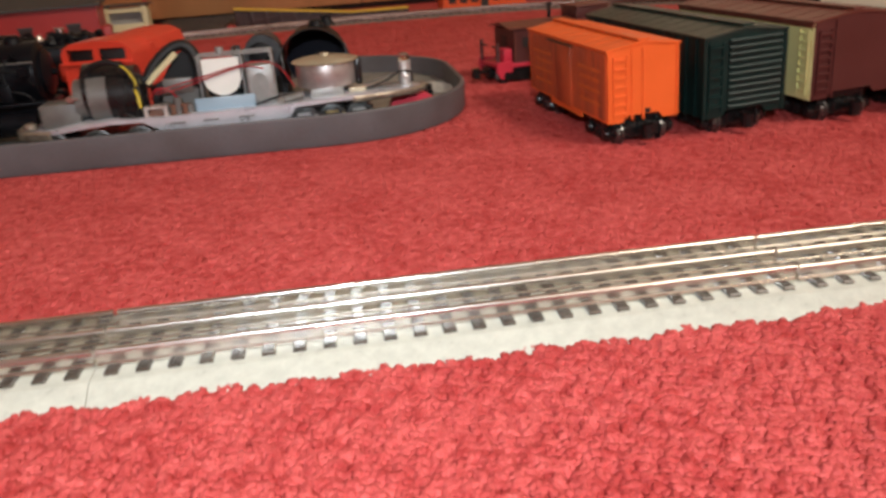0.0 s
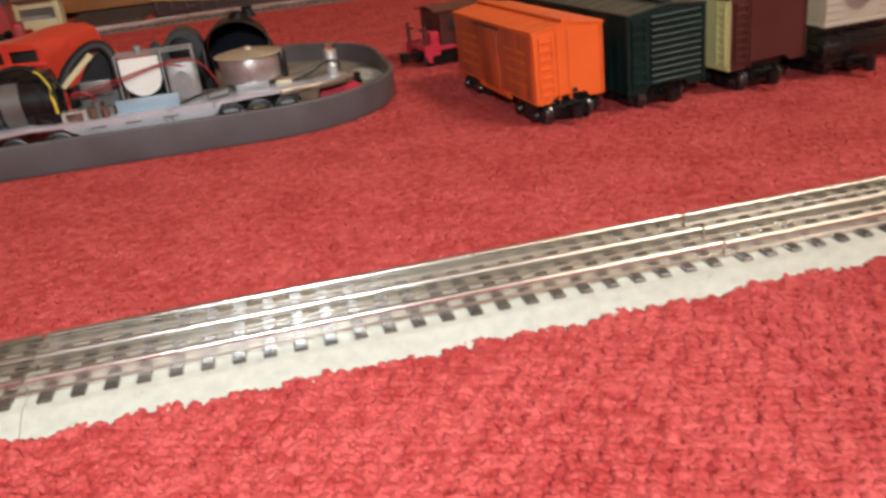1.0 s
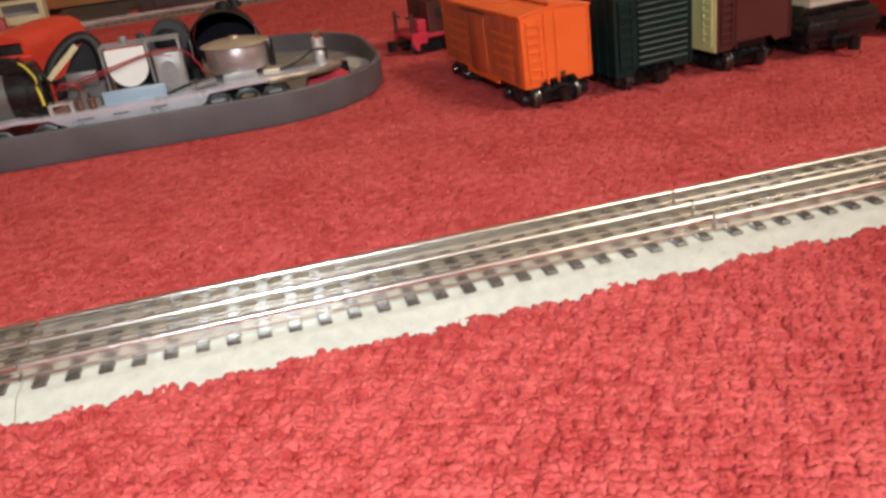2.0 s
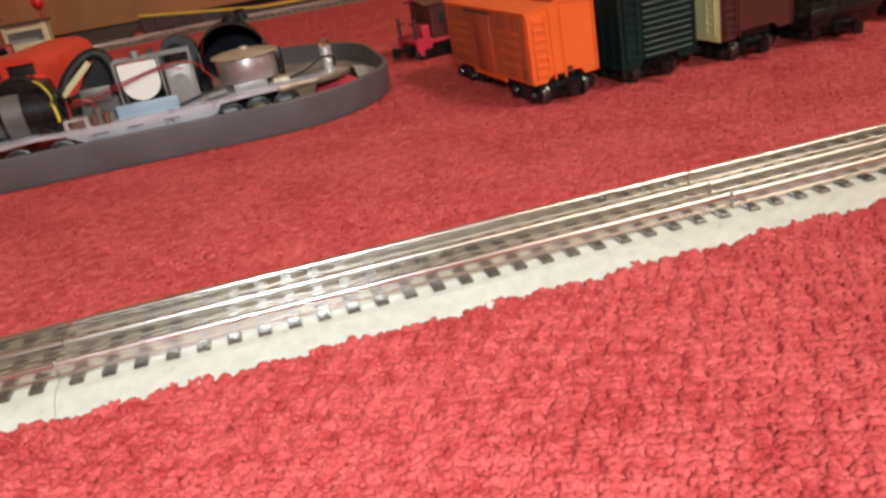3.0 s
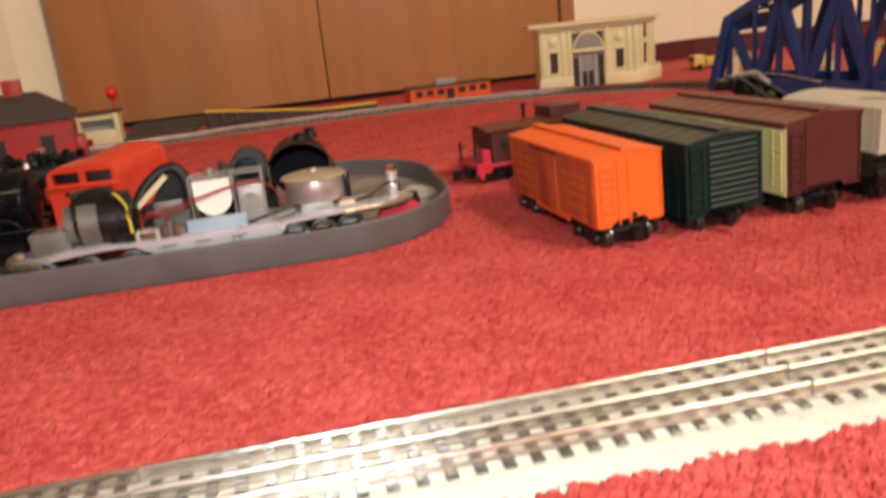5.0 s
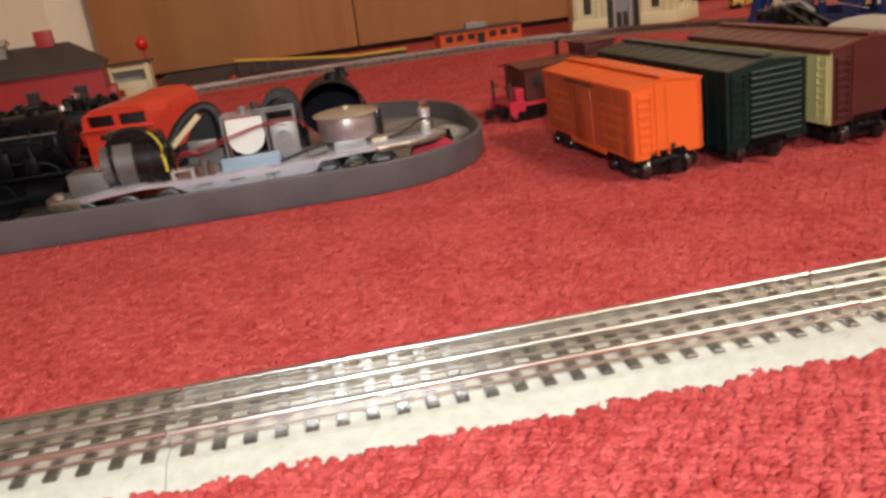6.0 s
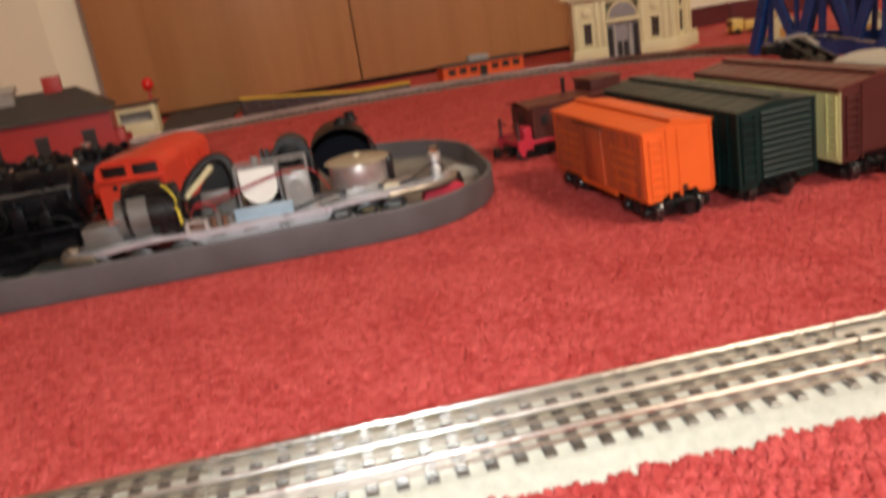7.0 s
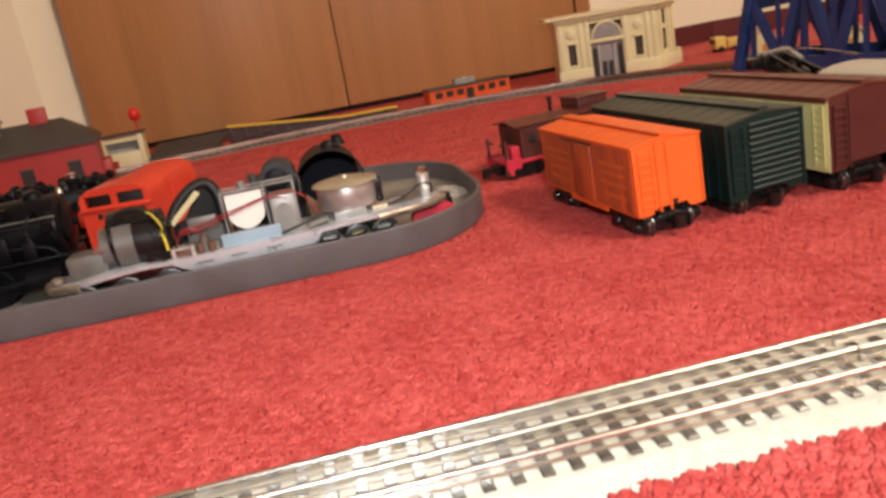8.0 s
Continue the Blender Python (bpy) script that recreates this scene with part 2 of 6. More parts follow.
def prism(bm, outline, along, m=None):
    """Extrudes an outline of (u, w) in the local xz plane by along in y."""
    m = m or Matrix.Identity(4)
    a = [bm.verts.new(m @ Vector((u, 0, w))) for u, w in outline]
    b = [bm.verts.new(m @ Vector((u, along, w))) for u, w in outline]
    n = len(outline)
    bm.faces.new(a)
    bm.faces.new(list(reversed(b)))
    for k in range(n):
        bm.faces.new((a[(k + 1) % n], a[k], b[k], b[(k + 1) % n]))


def tube(bm, points, r, n=8, steps=6):
    """A bent wire through points."""
    pts = [Vector(p) for p in points]
    path = []
    for i in range(len(pts) - 1):
        p0, p1, p2, p3 = pts[max(i - 1, 0)], pts[i], pts[i + 1], pts[min(i + 2, len(pts) - 1)]
        for s in range(steps):
            u = s / steps
            path.append(0.5 * ((2 * p1) + (p2 - p0) * u + (2 * p0 - 5 * p1 + 4 * p2 - p3) * u * u + (3 * p1 - p0 - 3 * p2 + p3) * u ** 3))
    path.append(pts[-1])
    rings = []
    for i, p in enumerate(path):
        d = (path[min(i + 1, len(path) - 1)] - path[max(i - 1, 0)]).normalized()
        q = d.to_track_quat("Z", "Y").to_matrix()
        rings.append([bm.verts.new(p + q @ Vector((r * math.cos(2 * math.pi * k / n), r * math.sin(2 * math.pi * k / n), 0))) for k in range(n)])
    for a, b in zip(rings, rings[1:]):
        for k in range(n):
            bm.faces.new((a[k], a[(k + 1) % n], b[(k + 1) % n], b[k]))
    bm.faces.new(list(reversed(rings[0])))
    bm.faces.new(rings[-1])


def link_mesh(name, bm, material, smooth=True):
    me = bpy.data.meshes.new(name)
    bmesh.ops.recalc_face_normals(bm, faces=bm.faces)
    bm.to_mesh(me)
    bm.free()
    me.materials.append(material)
    if smooth:
        me.polygons.foreach_set("use_smooth", [True] * len(me.polygons))
        me.set_sharp_from_angle(angle=radians(35))
    return new(name, me)


def part(name, bm, material, parent, label=""):
    ob = link_mesh(name, bm, material)
    ob.parent = parent
    if label:
        tagged(ob, label)
    return ob


def block(name, material, parent, x0, x1, y0, y1, z0, z1, bevel=0.0, label=""):
    bm = bmesh.new()
    box(bm, x0, x1, y0, y1, z0, z1, bevel)
    return part(name, bm, material, parent, label)


def bars(name, material, parent, items, label=""):
    bm = bmesh.new()
    for item in items:
        box(bm, *item)
    return part(name, bm, material, parent, label)


def pieces(name, material, parent, items, label=""):
    """Each item a part of its own."""
    for item in items:
        bars(name, material, parent, [item], label)


def thing(name, m, label, category, group=""):
    ob = new(name)
    ob.empty_display_size = 0.02
    ob.matrix_basis = m
    return tagged(ob, label, category, group)


def setting(name, bm, material, label="", category=""):
    return tagged(link_mesh(name, bm, material), label, category, kind="structure")


def wall_block(name, material, x0, x1, y0, y1, z0, z1, label="", category=""):
    bm = bmesh.new()
    box(bm, x0, x1, y0, y1, z0, z1)
    return setting(name, bm, material, label, category)


# ---- room ----
bm = bmesh.new()
box(bm, -2.6, 3.2, -2.6, 2.6, -0.08, -0.0006)
floor = setting("floor", bm, CARPET, "red shag carpet floor in warm lamp light", "floor")

wall_block("wall_west", WALL, -2.72, -2.6, -2.6, 2.6, -0.08, 2.4)
wall_block("wall_east", WALL, 3.2, 3.32, -2.6, 2.6, -0.08, 2.4)
wall_block("wall_south", WALL, -2.72, 3.32, -2.72, -2.6, -0.08, 2.4)
wall_block("wall_north", WALL, -2.72, 3.32, 2.6, 2.72, -0.08, 2.4)
wall_block("ceiling", CEILING, -2.72, 3.32, -2.72, 2.72, 2.4, 2.5)


def slanted_wall(name, x0, y0, x1, y1, z0, z1, thick, material, label="", category=""):
    a, b = Vector((x0, y0, 0)), Vector((x1, y1, 0))
    along = (b - a).normalized()
    out = Vector((-along.y, along.x, 0)) * thick
    bm = bmesh.new()
    low = [a, b, b + out, a + out]
    v0 = [bm.verts.new(p + Vector((0, 0, z0))) for p in low]
    v1 = [bm.verts.new(p + Vector((0, 0, z1))) for p in low]
    bm.faces.new(list(reversed(v0)))
    bm.faces.new(v1)
    for k in range(4):
        bm.faces.new((v0[k], v0[(k + 1) % 4], v1[(k + 1) % 4], v1[k]))
    return setting(name, bm, material, label, category)


# the low wall run on which the cabinet stands between
slanted_wall("wall_left", -2.59, 1.628, -0.497, 1.628, -0.05, 2.39, 0.5, WALL, "cream painted plaster wall", "wall")
slanted_wall("wall_return", -0.497, 1.630, -0.409, 1.690, -0.05, 2.39, 0.3, WALL, "cream painted wall return beside the cabinet", "wall")
slanted_wall("wall_right", 0.809, 1.657, 1.174, 1.734, -0.05, 2.39, 0.4, WALL, "cream painted plaster wall", "wall")
slanted_wall("wall_far_right", 1.174, 1.734, 3.19, 1.43, -0.05, 2.39, 0.6, WALL, "shaded cream painted plaster wall", "wall")
slanted_wall("baseboard_right", 0.812, 1.645, 1.170, 1.722, 0.0, 0.048, 0.010, SKIRT, "dark maroon skirting board", "skirting")
slanted_wall("baseboard_far_right", 1.172, 1.722, 3.18, 1.418, 0.0, 0.048, 0.010, SKIRT, "dark maroon skirting board", "skirting")


def wardrobe():
    ob = thing("cabinet", pose(0, 0, 0), "brown veneer sliding-door cabinet standing against the wall", "cabinet")
    # near-black colour gives the shadow gap below the doors
    block("plinth", SHADOW, ob, -0.403, 0.795, 1.668, 1.735, 0.0, 0.05, label="recessed plinth in the dark colour of the shadow gap")
    block("carcass", WOOD, ob, -0.408, 0.803, 1.682, 2.08, 0.022, 0.78, 0.001)
    block("door", WOOD, ob, -0.413, 0.1748, 1.642, 1.664, 0.0125, 0.74, 0.0015)
    block("door", WOOD, ob, 0.1782, 0.766, 1.644, 1.666, 0.0125, 0.74, 0.0015)
    block("side_panel", WOOD, ob, 0.770, 0.806, 1.637, 1.664, 0.008, 0.74, 0.0015)
    block("top_panel", WOOD, ob, -0.413, 0.806, 1.637, 2.08, 0.74, 0.765, 0.002)
    return ob


wardrobe()


# ---- near track ----
PITCH, SECTION = 0.01183, 0.2866


def rail_profile(y, z):
    return [(y - 0.0022, z), (y + 0.0022, z), (y + 0.0022, z + 0.0008), (y + 0.0007, z + 0.0016), (y + 0.0007, z + 0.0042), (y + 0.0014, z + 0.0050),
            (y + 0.0014, z + 0.0060), (y + 0.00121, z + 0.0065), (y + 0.0007, z + 0.0069), (y, z + 0.0070), (y - 0.0007, z + 0.0069), (y - 0.00121, z + 0.0065), (y - 0.0014, z + 0.0060), (y - 0.0014, z + 0.0050),
            (y - 0.0007, z + 0.0042), (y - 0.0007, z + 0.0016), (y - 0.0022, z + 0.0008)]


TURN_X = Matrix.Rotation(radians(-90), 4, "Z")


def track_section():
    """A straight: grey sloped roadbed, three rails and raised brown ties. Local x runs along it from 0."""
    ob = thing("track_section", pose(0, 0, 0), "straight toy track with grey plastic roadbed on the red carpet", "toy track", "straight track sections")
    bm = bmesh.new()
    prism(bm, [(-0.056, -0.012), (-0.0545, -0.008), (-0.030, 0.0058), (-0.028, 0.0064), (0.028, 0.0064), (0.030, 0.0058), (0.0545, -0.008), (0.056, -0.012)],
          SECTION - 0.0003, Matrix.Translation((0.00015, 0, 0)) @ TURN_X @ Matrix.Diagonal((-1, 1, 1, 1)))
    part("roadbed", bm, ROADBED, ob)
    for y, name in ((-0.0174, "rail"), (0.0, "centre_rail"), (0.0174, "rail")):
        bm = bmesh.new()
        prism(bm, rail_profile(0, 0.0068), SECTION - 0.0012, Matrix.Translation((0.0006, y, 0)) @ TURN_X @ Matrix.Diagonal((-1, 1, 1, 1)))
        part(name, bm, RAIL, ob)
    bm = bmesh.new()
    box(bm, -0.0026, 0.0026, -0.0262, 0.0262, 0.0060, 0.0078, 0.0004, 1)
    for y in (-0.0228, -0.0131, 0.0131, 0.0228):
        for k in (-1, 0, 1):
            box(bm, k * 0.0014 - 0.0003, k * 0.0014 + 0.0003, y - 0.0018, y + 0.0018, 0.0077, 0.00805)
    first = part("tie", bm, TIE, ob)
    first.location.x = 0.61 * PITCH
    for k in range(1, 24):
        o = new("tie", first.data)
        o.parent, o.location.x = ob, (0.61 + k) * PITCH
    for y in (-0.0174, 0.0, 0.0174):
        bm = bmesh.new()
        rod(bm, (SECTION - 0.006, y, 0.0105), (SECTION + 0.004, y, 0.0105), 0.0008, n=8)
        part("joint_pin", bm, BRIGHT, ob)
    return ob


section = track_section()
section.matrix_basis = pose(0.39 * PITCH, 0, 0)
for k in (-3, -2, -1):
    copy_thing(section, pose(0.39 * PITCH + k * SECTION, 0, 0))
# beyond the joint the line sits a little lower and leans on the soft pile
beyond = pose(0.39 * PITCH + SECTION, 0, -0.0002, 0.45, 0.02, -0.10)
for k in range(3):
    copy_thing(section, beyond @ pose(k * SECTION, 0, 0))


# ---- far track, one bent line of sections ----
def smooth_path(points, step):
    pts = [Vector((*p, 0)) for p in points]
    fine = []
    for i in range(len(pts) - 1):
        p0, p1, p2, p3 = pts[max(i - 1, 0)], pts[i], pts[i + 1], pts[min(i + 2, len(pts) - 1)]
        for s in range(40):
            u = s / 40
            fine.append(0.5 * ((2 * p1) + (p2 - p0) * u + (2 * p0 - 5 * p1 + 4 * p2 - p3) * u * u + (3 * p1 - p0 - 3 * p2 + p3) * u ** 3))
    out, run = [fine[0]], 0.0
    for a, b in zip(fine, fine[1:]):
        run += (b - a).length
        if run >= step:
            out.append(b)
            run = 0.0
    return out


def swept(bm, path, outline):
    rings = []
    for i, p in enumerate(path):
        d = (path[min(i + 1, len(path) - 1)] - path[max(i - 1, 0)]).normalized()
        side = Vector((d.y, -d.x, 0))
        rings.append([bm.verts.new(p + side * u + Vector((0, 0, w))) for u, w in outline])
    n = len(outline)
    for a, b in zip(rings, rings[1:]):
        for k in range(n):
            bm.faces.new((a[k], a[(k + 1) % n], b[(k + 1) % n], b[k]))
    bm.faces.new(list(reversed(rings[0])))
    bm.faces.new(rings[-1])


FAR = [(-0.95, 0.95), (-0.6, 1.105), (-0.29, 1.222), (0, 1.282), (0.2, 1.300), (0.42, 1.292), (0.62, 1.248), (0.77, 1.152), (0.86, 1.045), (0.925, 0.86), (0.988, 0.628), (1.06, 0.40), (1.15, 0.15)]
far_path = smooth_path(FAR, PITCH)
far_tie = bmesh.new()
box(far_tie, -0.0026, 0.0026, -0.0262, 0.0262, 0.0060, 0.0078)
far_tie_mesh = bpy.data.meshes.new("far_tie")
far_tie.to_mesh(far_tie_mesh)
far_tie.free()
far_tie_mesh.materials.append(TIE)
for start in range(0, len(far_path) - 3, 24):
    piece = far_path[start:start + 25]
    if len(piece) < 6:
        break
    ob = thing("track_section", pose(0, 0, -0.0018), "curved toy track with grey plastic roadbed on the red carpet", "toy track", "far loop of track sections")
    bm = bmesh.new()
    swept(bm, piece, [(-0.056, -0.012), (-0.0545, -0.008), (-0.030, 0.0058), (-0.028, 0.0064), (0.028, 0.0064), (0.030, 0.0058), (0.0545, -0.008), (0.056, -0.012)])
    part("roadbed", bm, DIM_ROADBED, ob)
    for y, name in ((-0.0174, "rail"), (0.0, "centre_rail"), (0.0174, "rail")):
        bm = bmesh.new()
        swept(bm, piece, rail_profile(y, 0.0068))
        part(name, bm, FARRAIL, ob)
    for a, b in zip(piece, piece[1:]):
        o = new("tie", far_tie_mesh)
        o.parent = ob
        o.matrix_basis = Matrix.Translation((a + b) / 2) @ Matrix.Rotation(math.atan2((b - a).y, (b - a).x), 4, "Z")


# ---- rolling stock ----
def truck(parent, y, half, axle_gap=0.029, r=0.0084, gauge=0.0174):
    """A four-wheeled truck at y under a car."""
    ob = bmesh.new()
    for s in (-1, 1):
        prism(ob, [(y - 0.020, 0.0105), (y - 0.016, 0.0145), (y + 0.016, 0.0145), (y + 0.020, 0.0105), (y + 0.015, 0.0060), (y + 0.006, 0.0035), (y - 0.006, 0.0035), (y - 0.015, 0.0060)],
              0.0035, Matrix.Translation((s * 0.0225 + 0.0018, 0, 0)) @ Matrix.Rotation(radians(90), 4, "Z"))
        for k in (-1, 1):
            rod(ob, (s * 0.0225, y + k * axle_gap / 2, 0.0084), (s * 0.0268, y + k * axle_gap / 2, 0.0084), 0.0052, 0.0040, n=14)
        for k in (-1, 0, 1):
            rod(ob, (s * 0.0242, y + k * 0.0022, 0.0055), (s * 0.0242, y + k * 0.0022, 0.0125), 0.0012, n=8)
    # centre block added to fill the truck with black shade
    box(ob, -0.0150, 0.0150, y - 0.021, y + 0.021, 0.0045, 0.0150, 0.0010, 1)
    box(ob, -0.020, 0.020, y - 0.005, y + 0.005, 0.007, 0.0125, 0.0008, 1)
    for k in (-1, 1):
        box(ob, -0.0225, 0.0225, y + k * 0.0195 - 0.002, y + k * 0.0195 + 0.002, 0.0085, 0.0140, 0.0008, 1)
    frame_ob = part("truck", ob, BLACK, parent, "black plastic truck frame")
    for k in (-1, 1):
        for s in (-1, 1):
            bm = bmesh.new()
            turn = Matrix.Translation((s * gauge, y + k * axle_gap / 2, r)) @ Matrix.Rotation(radians(90 * s), 4, "Y")
            lathe(bm, [(0.0022, 0.0024), (0.0055, 0.0014), (r - 0.0012, 0.0022), (r - 0.0004, 0.0018), (r - 0.0002, -0.0010), (r + 0.0012, -0.0014), (r + 0.0012, -0.0026), (0.002, -0.0026)], 20, turn)
            part("wheel", bm, WHEEL, frame_ob)
        bm = bmesh.new()
        rod(bm, (-gauge, y + k * axle_gap / 2, r), (gauge, y + k * axle_gap / 2, r), 0.0014, n=8)
        part("axle", bm, WHEEL, frame_ob)
    return frame_ob


def coupler(parent, y, sign):
    bm = bmesh.new()
    box(bm, -0.004, 0.004, min(y, y + sign * 0.016), max(y, y + sign * 0.016), 0.0105, 0.0135, 0.0006, 1)
    rod(bm, (0.001, y + sign * 0.018, 0.006), (0.001, y + sign * 0.018, 0.016), 0.0045, n=10)
    box(bm, -0.009, 0.009, min(y, y + sign * 0.007), max(y, y + sign * 0.007), 0.0065, 0.0160, 0.0010, 1)
    part("coupler", bm, BLACK, parent, "black knuckle coupler")


def car_body(ob, w, length, z0, eave, ridge, side_mat, end_mat, skirt=0.004):
    """A box of four walls whose end walls are notched for the coupler."""
    h = w / 2
    for s, mat, name in ((-1, side_mat, "side_wall"), (1, side_mat, "side_wall")):
        bm = bmesh.new()
        x0, x1 = sorted((s * h, s * (h - 0.002)))
        box(bm, x0, x1, 0.0, length, z0, eave, 0.0004, 1)
        box(bm, x0, x1, length * 0.30, length * 0.70, z0 - skirt, z0 + 0.0005, 0.0004, 1)
        part(name, bm, mat, ob)
    for y in (0.0, length - 0.002):
        bm = bmesh.new()
        n = h - 0.0021
        prism(bm, [(-n, z0), (-n * 0.62, z0), (-n * 0.5, z0 + 0.0045), (n * 0.5, z0 + 0.0045), (n * 0.62, z0), (n, z0), (n, eave), (0, ridge - 0.0015), (-n, eave)], 0.002, Matrix.Translation((0, y, 0)))
        part("end_wall", bm, end_mat, ob)
    bm = bmesh.new()
    box(bm, -h + 0.002, h - 0.002, 0.002, length - 0.002, z0 + 0.005, z0 + 0.007)
    # wider and deeper than a real frame, to block light under the car
    box(bm, -0.020, 0.020, 0.010, length - 0.010, z0 - 0.0055, z0 + 0.005)
    box(bm, -0.014, 0.014, length * 0.36, length * 0.64, z0 - 0.011, z0 - 0.005, 0.001, 1)
    part("underframe", bm, BLACK, ob)


def car_roof(ob, w, length, eave, ridge, mat, seams, board_mat=None, over=0.0012):
    h = w / 2 + over
    bm = bmesh.new()
    prism(bm, [(-h, eave - 0.0006), (-h, eave + 0.0008), (0, ridge + 0.0006), (h, eave + 0.0008), (h, eave - 0.0006), (0, ridge - 0.0012)], length + 2 * over, Matrix.Translation((0, -over, 0)))
    roof = part("roof", bm, mat, ob)
    for k in range(seams):
        y = (k + 0.5) * length / seams
        for s in (-1, 1):
            bm = bmesh.new()
            beam(bm, (0.001 * s, y, ridge + 0.0006), (s * (h - 0.001), y, eave + 0.0009), 0.0007, 0.0006)
            part("roof_seam", bm, mat, roof)
    bm = bmesh.new()
    box(bm, -0.0048, 0.0048, -0.001, length + 0.001, ridge + 0.0006, ridge + 0.0022, 0.0003, 1)
    for k in range(8):
        y = (k + 0.5) * length / 8
        box(bm, -0.0034, 0.0034, y - 0.0012, y + 0.0012, ridge - 0.0008, ridge + 0.0008)
    part("running_board", bm, board_mat or mat, ob)


def ladder(ob, x0, x1, y, z0, z1, rungs, mat, axis="x"):
    bm = bmesh.new()
    for k in range(rungs):
        z = z0 + (k + 0.5) * (z1 - z0) / rungs
        if axis == "x":
            box(bm, x0, x1, y - 0.0014, y + 0.0004, z - 0.0008, z + 0.0008)
        else:
            box(bm, y - 0.0004, y + 0.0014, x0, x1, z - 0.0008, z + 0.0008)
    for x in (x0, x1):
        if axis == "x":
            box(bm, x - 0.0006, x + 0.0006, y - 0.0010, y + 0.0004, z0, z1)
        else:
            box(bm, y - 0.0004, y + 0.0010, x - 0.0006, x + 0.0006, z0, z1)
    part("ladder", bm, mat, ob)


CAR_YAW, CAR_LEAN = 5.3, -1.8


def orange_car():
    w, length, z0, eave, ridge = 0.0548, 0.165, 0.0178, 0.0695, 0.0738
    ob = thing("boxcar", pose(0.3232, 0.2372, 0, 0, CAR_LEAN, CAR_YAW), "bright orange plastic toy boxcar standing on the red carpet", "toy train car", "row of toy freight cars")
    car_body(ob, w, length, z0, eave, ridge, ORANGE, ORANGE)
    car_roof(ob, w, length, eave, ridge, ORANGE, 9)
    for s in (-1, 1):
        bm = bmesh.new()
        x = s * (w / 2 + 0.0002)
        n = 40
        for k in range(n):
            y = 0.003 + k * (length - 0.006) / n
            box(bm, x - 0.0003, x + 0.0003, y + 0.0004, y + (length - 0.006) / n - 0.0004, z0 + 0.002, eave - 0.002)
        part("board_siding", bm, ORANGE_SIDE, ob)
        x = s * (w / 2 + 0.0007)
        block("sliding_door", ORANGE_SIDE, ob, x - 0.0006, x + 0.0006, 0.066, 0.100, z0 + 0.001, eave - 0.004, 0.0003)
        block("door_track", BROWN_RAIL, ob, x - 0.0007, x + 0.0009, 0.062, 0.118, eave - 0.0042, eave - 0.0022, label="brown door track")
        items = []
        rnd = random.Random(4)
        for zz in (0.053, 0.046, 0.038, 0.029):
            for y, ln in ((0.012, 0.040), (0.110, 0.042)):
                u = y
                while u < y + ln - 0.003:
                    run = rnd.uniform(0.002, 0.007)
                    items.append((x - 0.0002, x + 0.00005, u, min(u + run, y + ln), zz, zz + 0.0026))
                    u += run + 0.0014
        tagged(bars("lettering", ORANGE_DIRT, ob, items, "faint brown lettering bars"), kind="stuff")
    for y in (0.0, length):
        s = -1 if y == 0 else 1
        ladder(ob, -0.0225, -0.0125, y + (0.0 if s < 0 else 0.001), z0 + 0.003, eave - 0.004, 7, ORANGE)
        pieces("end_rib", ORANGE, ob, [(x - 0.0007, x + 0.0007, y - 0.0009, y + 0.0009, z0 + 0.001, eave) for x in (-0.0265, -0.0085, 0.0, 0.0265)])
    bars("drain_hole", DARK, ob, [(0.0015, 0.0055, -0.0004, 0.0004, z0 + 0.0050, z0 + 0.0082)], "small dark drain hole")
    truck(ob, 0.0245, w / 2)
    truck(ob, length - 0.0245, w / 2)
    coupler(ob, 0.012, -1)
    coupler(ob, length - 0.012, 1)
    return ob


def green_car():
    w, length, z0, eave, ridge = 0.0635, 0.214, 0.0145, 0.0725, 0.0775
    ob = thing("boxcar", pose(0.4000, 0.2375, 0, 0, CAR_LEAN, CAR_YAW), "dark green plastic toy boxcar with ribbed ends on the carpet", "toy train car", "row of toy freight cars")
    car_body(ob, w, length, z0, eave, ridge, GREEN, GREEN)
    car_roof(ob, w, length, eave, ridge, GREEN_ROOF, 11, GREEN)
    for y in (-0.0012, length + 0.0002):
        for k in range(11):
            bm = bmesh.new()
            z = z0 + 0.007 + k * 0.0047
            rod(bm, (-w / 2 + 0.0180, y + 0.0006, z), (w / 2 - 0.004, y + 0.0006, z), 0.0016, n=10)
            part("end_rib", bm, GREEN, ob)
        ladder(ob, -0.0290, -0.0185, y + 0.0006, z0 + 0.005, eave - 0.004, 7, GREEN)
    pieces("corner_post", GREEN, ob, [(s * w / 2 - 0.0016, s * w / 2 + 0.0008, -0.0008, 0.003, z0, eave) for s in (-1, 1)])
    for s in (-1, 1):
        x = s * (w / 2 + 0.0006)
        block("sliding_door", GREEN, ob, x - 0.0009, x + 0.0009, 0.085, 0.128, z0 + 0.001, eave - 0.003, 0.0004)
        bars("door_track", GREEN, ob, [(x - 0.001, x + 0.001, 0.07, 0.17, eave - 0.004, eave - 0.002)])
        pieces("side_rib", GREEN, ob, [(x - 0.0008, x + 0.0004, y, y + 0.0012, z0, eave) for y in (0.012, 0.026, 0.04, 0.054, 0.068, 0.145, 0.16, 0.175, 0.19)])
    truck(ob, 0.030, w / 2)
    truck(ob, length - 0.030, w / 2)
    coupler(ob, 0.014, -1)
    coupler(ob, length - 0.014, 1)
    return ob


